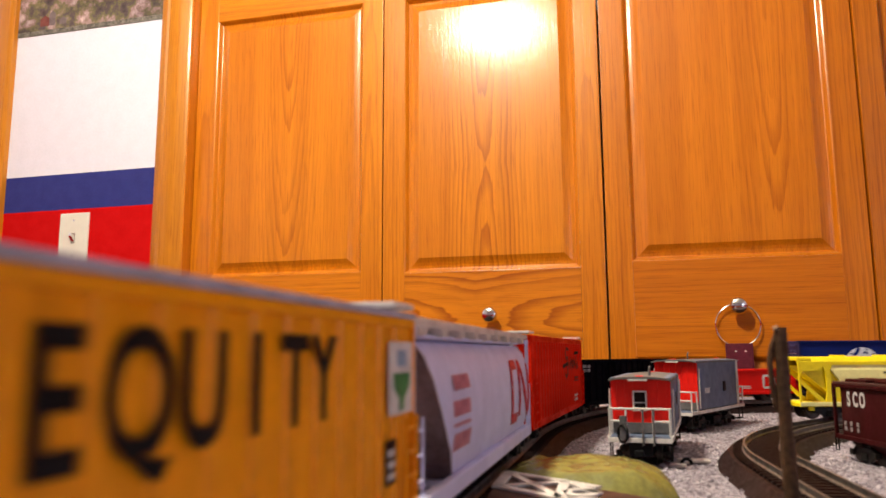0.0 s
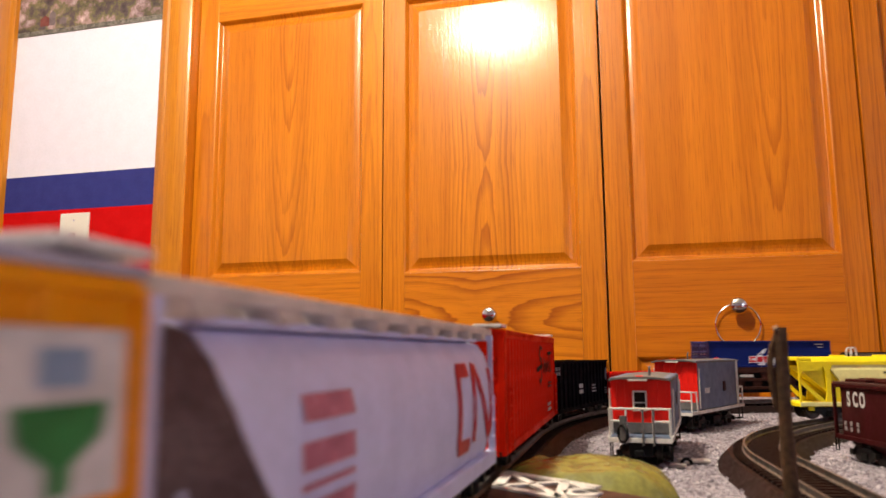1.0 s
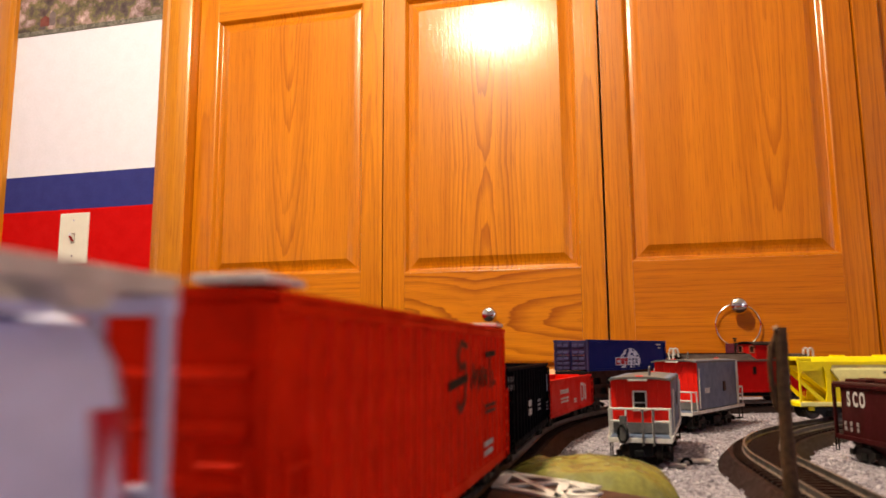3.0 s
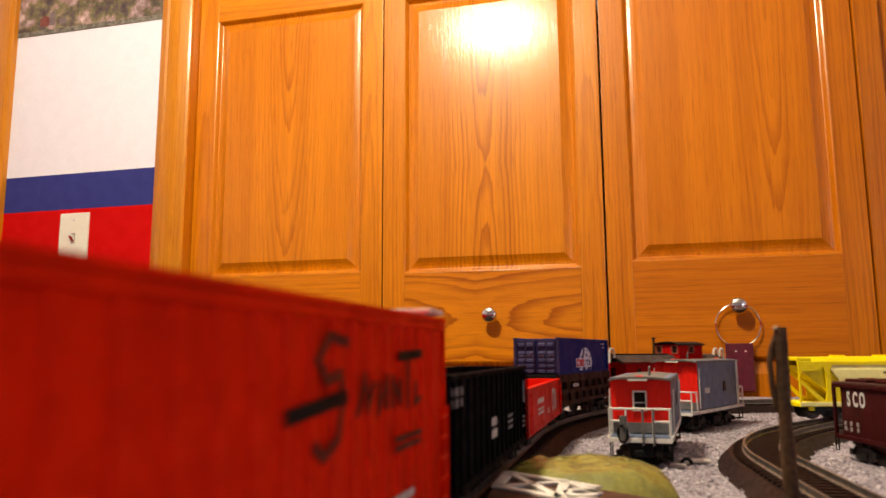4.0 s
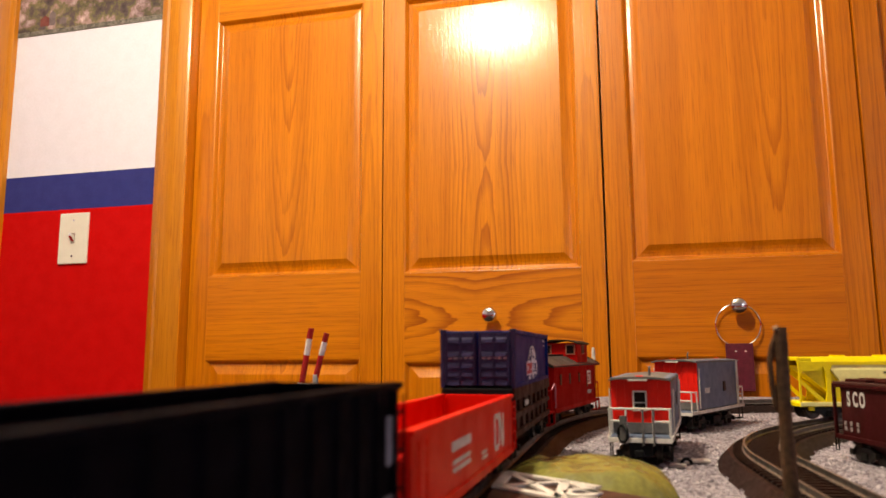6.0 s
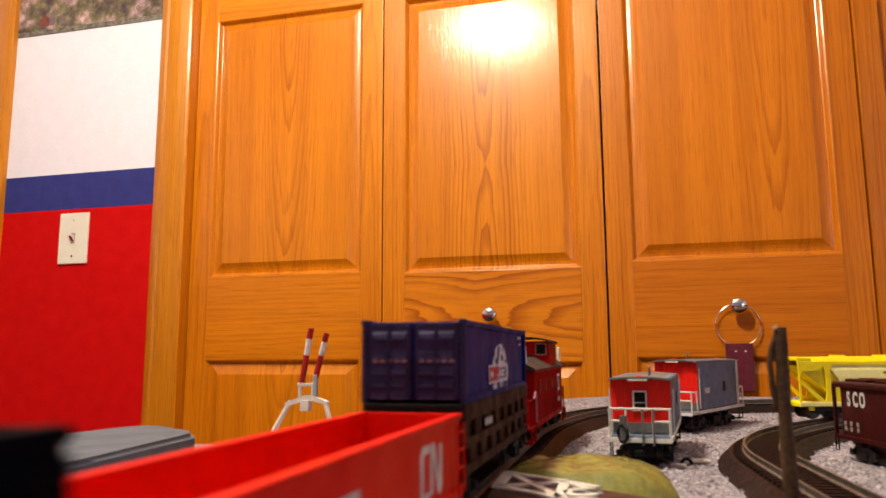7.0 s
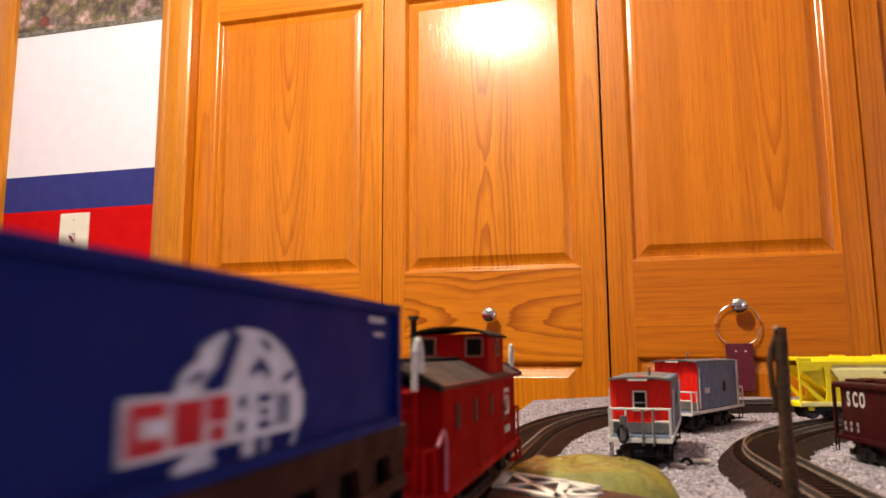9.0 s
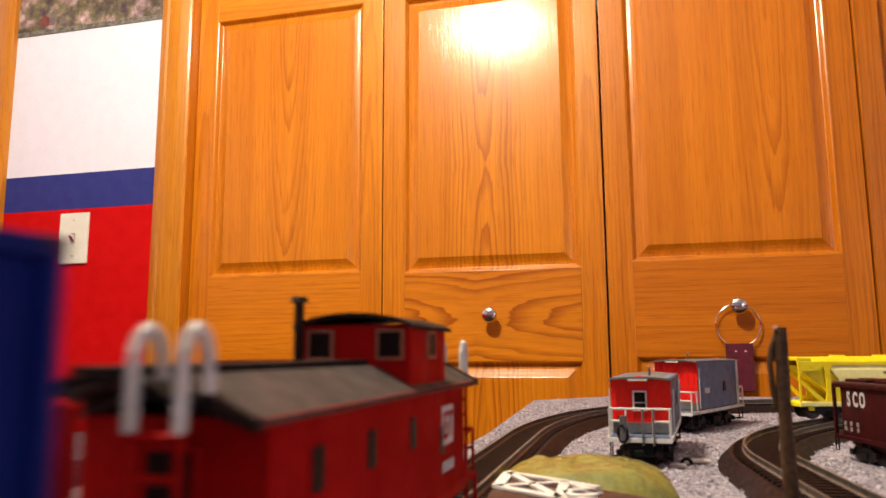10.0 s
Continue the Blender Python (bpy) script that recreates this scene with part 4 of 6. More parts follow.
bars(ob, sc - 0.8180, 0.0225, y, 0.026, 0.0034, 1, MODELWHITE, 0.85, 15, "white lettering")
bars(ob, sc - 0.8180, 0.0170, y, 0.024, 0.0044, 2, MODELWHITE, 0.6, 16, "white lettering")
bars(ob, sc - 0.8530, 0.0145, y, 0.010, 0.0035, 2, MODELWHITE, 0.6, 17)


# ---- flat car and its blue container ----
ob, L, sc = train_car("flat_car", 0.912, 1.063, "brown model flat car with slatted sides carrying a blue container", "flat car")
h = L / 2 - 0.006
part("deck", _bx((-h, -HW + 0.0012, 0.0300), (h, HW - 0.0012, 0.0325), 0.0003), BLACK, ob)
for side in (1, -1):
    for z0, z1 in ((0.0280, 0.0335), (0.0200, 0.0226), (0.0118, 0.0146)):
        y0, y1 = sorted((side * (HW - 0.0016), side * (HW + 0.0002)))
        part("side_beam", _bx((-h, y0, z0), (h, y1, z1), 0.0003), BROWN, ob)
    y0, y1 = sorted((side * (HW - 0.0022), side * (HW - 0.0006)))
    for row, (z0, z1) in enumerate(((0.0224, 0.0282), (0.0144, 0.0202))):
        for i in range(8 - row):
            x = -h + 0.005 + (i + 0.5 * row) * (2 * h - 0.010) / 7
            bm = bmesh.new()
            bm_prism(bm, [(x - 0.0034, z0), (x + 0.0034, z0), (x + 0.0052, z1), (x - 0.0052, z1)], "y", y0, y1)
            part("stake_pocket", bm, BROWN, ob)
    y0, y1 = sorted((side * 0.0085, side * 0.0125))
    part("inner_sill", _bx((-h, y0, 0.0190), (h, y1, 0.0300), 0.0004), BLACK, ob)
bars(ob, sc - 0.958, 0.0254, HW - 0.0003, 0.014, 0.0030, 1, MARKWHITE, 0.8, 21, "pale data panel")
part("centre_sill", _bx((-h, -0.005, 0.0080), (h, 0.005, 0.0190), 0.0005), BLACK, ob)
for e in (-1, 1):
    x0, x1 = sorted((e * h, e * (h + 0.0016)))
    part("end_beam", _bx((x0, -HW + 0.0010, 0.0150), (x1, HW - 0.0010, 0.0335), 0.0006), BLACK, ob)
    part("bolster", _bx((e * L * 0.36 - 0.004, -0.014, 0.0090), (e * L * 0.36 + 0.004, 0.014, 0.0192), 0.0005), BLACK, ob)
    coupler(ob, e * h)
    truck(ob, e * L * 0.36)
# container: a thing of its own that travels with the car
ct, L2_, sc2 = train_car("shipping_container", 0.9175, 1.0515, "dark blue model shipping container with a white globe emblem", "container")
TRAIN[-1] = (ct, TRAIN[-2][1], TRAIN[-2][2])
dx = sc - sc2
c0, c1, zb, zt = dx - L2_ / 2, dx + L2_ / 2, 0.0336, 0.0594
CW = 0.0160
part("body", _bx((c0 + 0.0015, -CW + 0.0006, zb + 0.001), (c1 - 0.0012, CW - 0.0006, zt - 0.0006), 0.0004), NAVY, ct)
for side in (-1, 1):
    for z in (zb + 0.0009, zt - 0.0009):
        part("edge_rail", _bx((c0, side * CW - 0.0009, z - 0.0009), (c1, side * CW + 0.0009, z + 0.0009), 0.0003), NAVY, ct)
    for x in (c0 + 0.001, c1 - 0.001):
        part("corner_post", _bx((x - 0.0010, side * CW - 0.0010, zb), (x + 0.0010, side * CW + 0.0010, zt), 0.0003), NAVYDOOR if x > dx else NAVY, ct)
    for sx in (c0 + 0.0015, c1 - 0.0015):
        part("corner_casting", _bx((sx - 0.0016, side * CW - 0.0013, zt - 0.0014), (sx + 0.0016, side * CW + 0.0011, zt + 0.0002), 0.0003), NAVYDOOR, ct)
for d0, d1 in ((-CW + 0.0012, -0.0006), (0.0006, CW - 0.0012)):
    door = part("door", _bx((c1 - 0.0012, d0, zb + 0.0012), (c1 - 0.0002, d1, zt - 0.0012), 0.0002), NAVYDOOR, ct, "dark container door leaf with pressed panels")
    for zz in (0.0360, 0.0398, 0.0436, 0.0485, 0.0545):
        for k in (0.28, 0.72):
            yc = d0 + (d1 - d0) * k
            bm = bmesh.new()
            x = c1 - 0.0002
            bm_loft(bm, [[(x, yc - 0.0028, zz - 0.0014), (x, yc + 0.0028, zz - 0.0014), (x, yc + 0.0028, zz + 0.0014), (x, yc - 0.0028, zz + 0.0014)],
                         [(x + 0.0009, yc - 0.0024, zz - 0.0011), (x + 0.0009, yc + 0.0024, zz - 0.0011), (x + 0.0006, yc + 0.0024, zz + 0.0004), (x + 0.0006, yc - 0.0024, zz + 0.0004)]])
            part("pressed_panel", bm, NAVYDOOR, door)
    for k in (0.05, 0.5, 0.95):
        yc = d0 + (d1 - d0) * k
        bm = bmesh.new()
        bm_tube(bm, (c1 + 0.0004, yc, zb + 0.002), (c1 + 0.0004, yc, zt - 0.002), 0.00035, seg=6)
        part("lock_rod", bm, NAVYDOOR, door)
    yc = (d0 + d1) / 2
    bm = bmesh.new()
    for k in range(5):
        bm_box(bm, (c1 - 0.0001, yc - 0.0055 + k * 0.0024, 0.0462), (c1 + 0.0001, yc - 0.0055 + k * 0.0024 + 0.0016, 0.0472))
    part("lettering", bm, plain("mark_faint", (0.30, 0.28, 0.34), 0.5), door, "faint white lettering")
GLOBEWHITE = plain("globe_white", (0.74, 0.78, 0.92), 0.5, vary=0.12, scale=250)
# the globe: upper half with dark patches, lower half in stripes, and a name bar drawn as plain blocks
gy, gx, gz = CW - 0.0004, sc - 0.9868, 0.0411


def on_container(name, bm, material, label, lift=0.0):
    part(name, bm, material, ct, label, at=on_side(gx, gz, gy + lift))


bm = bmesh.new()
bm_prism(bm, [(x, y) for x, y in arc_pts(0, 0, 0.0168, 0.0114, 4, 176, 26)], "z", 0.0, 0.00012)
on_container("globe", bm, GLOBEWHITE, "white half of the globe emblem")
for pts, w in (([(-0.0098, 0.0030), (-0.0065, 0.0052), (-0.0030, 0.0110)], 0.0034), ([(0.0010, 0.0052), (0.0035, 0.0068), (0.0062, 0.0050)], 0.0014), ([(-0.0150, 0.0062), (-0.0115, 0.0080)], 0.0009),
               ([(-0.0135, 0.0046), (-0.0105, 0.0058)], 0.0009), ([(0.0105, 0.0040), (0.0140, 0.0052)], 0.0011), ([(0.0040, 0.0100), (0.0062, 0.0085)], 0.0012)):
    on_container("globe_patch", stroke(pts, w, 0.0001), NAVY, "navy sea patch", 0.00014)
for pts, w in (([(-0.0122, -0.0036), (-0.0105, -0.0085)], 0.0074), ([(0.0008, -0.0036), (0.0018, -0.0090)], 0.0030), (arc_pts(0, 0, 0.0164, 0.0112, -62, -12), 0.0008), ([(0.0060, -0.0036), (0.0058, -0.0085)], 0.0008)):
    on_container("globe_stripe", stroke(pts, w, 0.00012), GLOBEWHITE, "white stripe of the globe emblem")
bm = bmesh.new()
bm_prism(bm, [(-0.0252, -0.0034), (0.0150, -0.0034), (0.0172, -0.0020), (0.0172, 0.0020), (0.0150, 0.0034), (-0.0252, 0.0034)], "z", 0.00026, 0.00034)
on_container("name_bar", bm, GLOBEWHITE, "white name bar")
for x0, x1, y0, y1 in ((-0.0244, -0.0224, -0.0028, 0.0028), (-0.0222, -0.0178, 0.0010, 0.0028), (-0.0222, -0.0178, -0.0028, -0.0010), (-0.0166, -0.0104, -0.0026, 0.0026), (-0.0096, -0.0048, -0.0004, 0.0028), (-0.0090, -0.0056, -0.0028, -0.0008)):
    on_container("name_block", stroke([(x0, 0.5 * (y0 + y1)), (x1, 0.5 * (y0 + y1))], y1 - y0, 0.0001), MARKRED, "red block of the name bar", 0.00036)
for x0, x1, y0, y1 in ((-0.0024, -0.0006, 0.0008, 0.0024), (-0.0024, -0.0006, -0.0024, -0.0008), (0.0030, 0.0064, 0.0012, 0.0024), (0.0036, 0.0060, -0.0006, 0.0004), (0.0030, 0.0064, -0.0024, -0.0012), (0.0086, 0.0098, -0.0024, 0.0022), (0.0108, 0.0122, -0.0024, 0.0022)):
    on_container("name_block", stroke([(x0, 0.5 * (y0 + y1)), (x1, 0.5 * (y0 + y1))], y1 - y0, 0.0001), NAVY, "navy block of the name bar", 0.00036)
bars(ct, sc - 1.0395, 0.0560, CW - 0.0004, 0.010, 0.0016, 1, MARKWHITE, 0.8, 31)
bars(ct, sc - 1.0405, 0.0530, CW - 0.0004, 0.006, 0.0012, 1, MARKWHITE, 0.8, 32)
# ---- red caboose with a cupola, last in the train ----
def curved_roof(x0, x1, hw, z, rise, over, thick=0.0010):
    """A low arched roof sheet along x."""
    bm = bmesh.new()
    top = [((hw + over) * math.sin(radians(a)) / math.sin(radians(60)), z + rise * (math.cos(radians(a)) - 0.5) / 0.5) for a in range(-60, 61, 12)]
    bm_prism(bm, top + [(y, zz - thick) for y, zz in reversed(top)], "x", x0, x1)
    return bm


def platform_rail(parent, x, e, hw, z, height, material, r=0.0005):
    """End railing: top bar bent round the corners, posts and a middle gate."""
    def rod(name, *pts):
        bm = bmesh.new()
        for a, b in zip(pts, pts[1:]):
            bm_tube(bm, a, b, r, seg=6)
        return part(name, bm, material, parent, smooth=True)
    for y in (-hw, -hw * 0.45, hw * 0.45, hw):
        rod("railing_post", (x, y, z), (x, y, z + height))
    for s_ in (-1, 1):
        rod("middle_rail", (x, s_ * hw, z + height * 0.55), (x, s_ * hw * 0.45, z + height * 0.55))
        rod("side_rail", (x, s_ * hw, z + height), (x - e * 0.010, s_ * hw, z + height * 0.96), (x - e * 0.012, s_ * hw, z))
    rod("top_rail", (x, -hw, z + height), (x, hw, z + height))


def framed_window(parent, x, y, z, w, h, frame_m, axis, name="window", bar=True):
    """Dark pane in a proud frame, on a side (axis y) or an end wall (axis x)."""
    def bx(u0, u1, z0, z1, d):
        return ((x + u0, y - d, z + z0), (x + u1, y + d, z + z1)) if axis == "y" else ((x - d, y + u0, z + z0), (x + d, y + u1, z + z1))
    win = part(name, _bx(*bx(-w / 2, w / 2, -h / 2, h / 2, 0.0004)), GLASSDARK, parent, "dark window pane")
    if frame_m is not None:
        bm = bmesh.new()
        t = 0.0008
        for u0, u1, z0, z1 in ((-w / 2 - t, w / 2 + t, h / 2, h / 2 + t), (-w / 2 - t, w / 2 + t, -h / 2 - t, -h / 2), (-w / 2 - t, -w / 2, -h / 2, h / 2), (w / 2, w / 2 + t, -h / 2, h / 2), (-w / 2, w / 2, -t * 0.6 - h * 0.08, -h * 0.08))[:5 if bar else 4]:
            bm_box(bm, *bx(u0, u1, z0, z1, 0.0008))
        part("frame", bm, frame_m, win)
    return win


ob, L, sc = train_car("cupola_caboose", 1.074, 1.236, "red model caboose with a cupola, brown roof and white-topped ladders", "caboose")
b0, b1 = sc - 1.2175, sc - 1.0935          # body ends, rear and front
CHW = 0.0160
part("body", _bx((b0, -CHW, 0.0105), (b1, CHW, 0.0400), 0.0005), CABRED, ob)
for i in range(36):
    bm = bmesh.new()
    x = b0 + 0.002 + i * (b1 - b0 - 0.004) / 35
    bm_box(bm, (x - 0.0001, CHW - 0.0001, 0.012), (x + 0.0001, CHW + 0.0002, 0.0385))
    part("side_batten", bm, CABRED, ob)
part("side_sill", _bx((b0, CHW - 0.001, 0.0090), (b1, CHW + 0.0006, 0.0116), 0.0003), CABRED, ob)
part("side_sill", _bx((b0, -CHW - 0.0006, 0.0090), (b1, -CHW + 0.001, 0.0116), 0.0003), CABRED, ob)
part("fascia", _bx((b0 - 0.012, CHW - 0.001, 0.0385), (b1 + 0.005, CHW + 0.0009, 0.0402), 0.0002), CABRED, ob)
bm = bmesh.new()
bm_prism(bm, [(-CHW - 0.0010, 0.0400), (-0.0050, 0.0462), (0.0, 0.0468), (0.0050, 0.0462), (CHW + 0.0010, 0.0400), (CHW + 0.0010, 0.0391), (0, 0.0455), (-CHW - 0.0010, 0.0391)], "x", b0 - 0.016, b1 + 0.006)
part("roof", bm, CABROOF, ob, "brown-grey sloped roof")
for e_, xx in ((1, b1 + 0.006), (-1, b0 - 0.016)):
    bm = bmesh.new()
    bm_prism(bm, [(-CHW - 0.0012, 0.0404), (-0.0050, 0.0466), (0.0050, 0.0466), (CHW + 0.0012, 0.0404), (CHW + 0.0012, 0.0386), (0, 0.0446), (-CHW - 0.0012, 0.0386)], "x", xx - 0.0012, xx + 0.0012)
    part("roof_end_trim", bm, ROOFDARK, ob, "dark roof end board")
part("roof_walk", _bx((sc - 1.164, -0.0045, 0.0464), (b1 + 0.0165, 0.0045, 0.0476), 0.0002), ROOFDARK, ob, "dark roof walkway")
bm = bmesh.new()
bm_prism(bm, [(-0.0105, 0.0440), (-0.0050, 0.0463), (0.0050, 0.0463), (0.0105, 0.0440), (0.0105, 0.0430), (0.0, 0.0453), (-0.0105, 0.0430)], "x", b1 + 0.0055, b1 + 0.0165)
part("platform_roof", bm, ROOFDARK, ob, "dark roof over the end platform")
# cupola, near the rear
TANFRAME = plain("window_tan", (0.34, 0.11, 0.07), 0.5)
q0, q1 = sc - 1.2010, sc - 1.1670
part("cupola", _bx((q0, -CHW + 0.0015, 0.0400), (q1, CHW - 0.0015, 0.0562), 0.0005), CABRED, ob)
part("cupola_roof", curved_roof(q0 - 0.003, q1 + 0.003, CHW - 0.0015, 0.0560, 0.0030, 0.0010), ROOFDARK, ob, "dark arched cupola roof", smooth=True)
for x in (q0 + 0.017,):
    framed_window(ob, x, CHW - 0.0015, 0.0512, 0.0060, 0.0056, TANFRAME, "y", "cupola_window", False)
for y in (-0.0092, 0.0092):
    framed_window(ob, q1, y, 0.0512, 0.0056, 0.0060, TANFRAME, "x", "cupola_window", False)
bm = bmesh.new()
bm_tube(bm, (0, 0, 0.0415), (0, 0, 0.0618), 0.0012, seg=12)
bm_tube(bm, (0, 0, 0.0618), (0, 0, 0.0632), 0.0024, 0.0018, seg=12)
part("smokestack", bm, ROOFDARK, ob, "dark smokestack with a cap", smooth=True, at=pose(sc - 1.1640, -0.0138, 0))
for s in (1.1095, 1.1350, 1.1630, 1.1900):
    framed_window(ob, sc - s, CHW, 0.0305 if s < 1.18 else 0.026, 0.0040, 0.0072, None, "y")
    framed_window(ob, sc - s, -CHW, 0.0305, 0.0040, 0.0072, None, "y")
gt = part("emblem", _bx((-0.0060, -0.0052, 0), (0.0060, 0.0052, 0.0002)), MODELWHITE, ob, "white emblem patch", at=on_side(sc - 1.1960, 0.0295, CHW + 0.0002))
for pts in ([(-0.0008, 0.0030), (-0.0042, 0.0030), (-0.0042, -0.0030), (-0.0008, -0.0030), (-0.0008, 0.0002), (-0.0024, 0.0002)], [(0.0002, 0.0030), (0.0048, 0.0030)], [(0.0026, 0.0030), (0.0026, -0.0032)]):
    part("emblem_stroke", stroke(pts, 0.0013, 0.0003), CABRED, gt)
bars(ob, sc - 1.1960, 0.0190, CHW + 0.0004, 0.013, 0.0035, 1, MARKWHITE, 0.8, 41)
for e, xb in ((1, b1), (-1, b0)):
    xe = xb + e * 0.0185
    x0, x1 = sorted((xb, xe))
    part("platform", _bx((x0, -CHW, 0.0095), (x1, CHW, 0.0110), 0.0003), CABRED, ob, "red end platform")
    platform_rail(ob, xe - e * 0.001, e, CHW - 0.001, 0.0110, 0.0135, CABRED)
    framed_window(ob, xb + e * 0.0002, 0.0, 0.0260, 0.0080, 0.0180, CABRED, "x", "end_door")
    # panel added across the far half, standing in for the platform's shade
    part("end_panel", _bx((min(xe, xe - e * 0.0008), -CHW, 0.0110), (max(xe, xe - e * 0.0008), -0.0010, 0.0430), 0.0002), CABRED, ob, "dark red panel added for the shaded platform end")
    # roof ladder beside the end, its rails bowed over the roof in white
    bm = bmesh.new()
    for y in (0.0058, 0.0128):
        bm_tube(bm, (xe - e * 0.001, y, 0.011), (xe - e * 0.001, y, 0.0400), 0.00055, seg=6)
    for k in range(6):
        bm_tube(bm, (xe - e * 0.001, 0.0058, 0.0140 + k * 0.0050), (xe - e * 0.001, 0.0128, 0.0140 + k * 0.0050), 0.00055, seg=6)
    lad = part("ladder", bm, CABRED, ob, "red end ladder", smooth=True)
    for y in (0.0058, 0.0128):
        bm = bmesh.new()
        pts = [(xe - e * 0.001, y, 0.0395), (xe - e * 0.0012, y, 0.0490), (xe - e * 0.0022, y, 0.0515), (xe - e * 0.0040, y, 0.0525), (xe - e * 0.0058, y, 0.0515), (xe - e * 0.0068, y, 0.0490), (xe - e * 0.0072, y, 0.0440)]
        for a, b in zip(pts, pts[1:]):
            bm_tube(bm, a, b, 0.00085, seg=8)
        part("ladder_top", bm, MODELWHITE, lad, "white bowed ladder top", smooth=True)
    for side in (-1, 1):
        st = part("step", _bx((x0 + 0.003, min(side * CHW, side * (CHW - 0.004)), 0.0020), (x1 - 0.003, max(side * CHW, side * (CHW - 0.004)), 0.0028), 0.0002), CABRED, ob)
        for xx in (x0 + 0.003, x1 - 0.003):
            part("step_hanger", _bx((xx - 0.0004, side * CHW - 0.0006, 0.0024), (xx + 0.0004, side * CHW + 0.0006, 0.0100)), CABRED, st)
    if e > 0:
        bm = bmesh.new()
        for pts in ([(xb + 0.001, CHW + 0.0008, 0.0125), (xb + 0.001, CHW + 0.0008, 0.0265), (xb + 0.004, CHW + 0.0008, 0.0285), (xb + 0.010, CHW + 0.0008, 0.0250)],):
            for a, b in zip(pts, pts[1:]):
                bm_tube(bm, a, b, 0.0005, seg=6)
        part("grab_iron", bm, MARKPINK, ob, "worn pink corner grab iron", smooth=True)
    coupler(ob, xe)
    truck(ob, e * L * 0.30)
part("underframe", _bx((b0 + 0.002, -0.007, 0.0050), (b1 - 0.002, 0.007, 0.0104), 0.0005), BLACK, ob)


# ---- standing cabooses, red ends and grey sides ----
ENDRED = plain("end_red", (0.82, 0.012, 0.006), 0.42, vary=0.06, scale=110, dirt=0.1)
SIDEGREY = plain("side_grey", (0.115, 0.150, 0.250), 0.45, vary=0.08, scale=110, dirt=0.12)
TOPGREY = plain("top_grey", (0.145, 0.135, 0.140), 0.6, vary=0.12, scale=110)


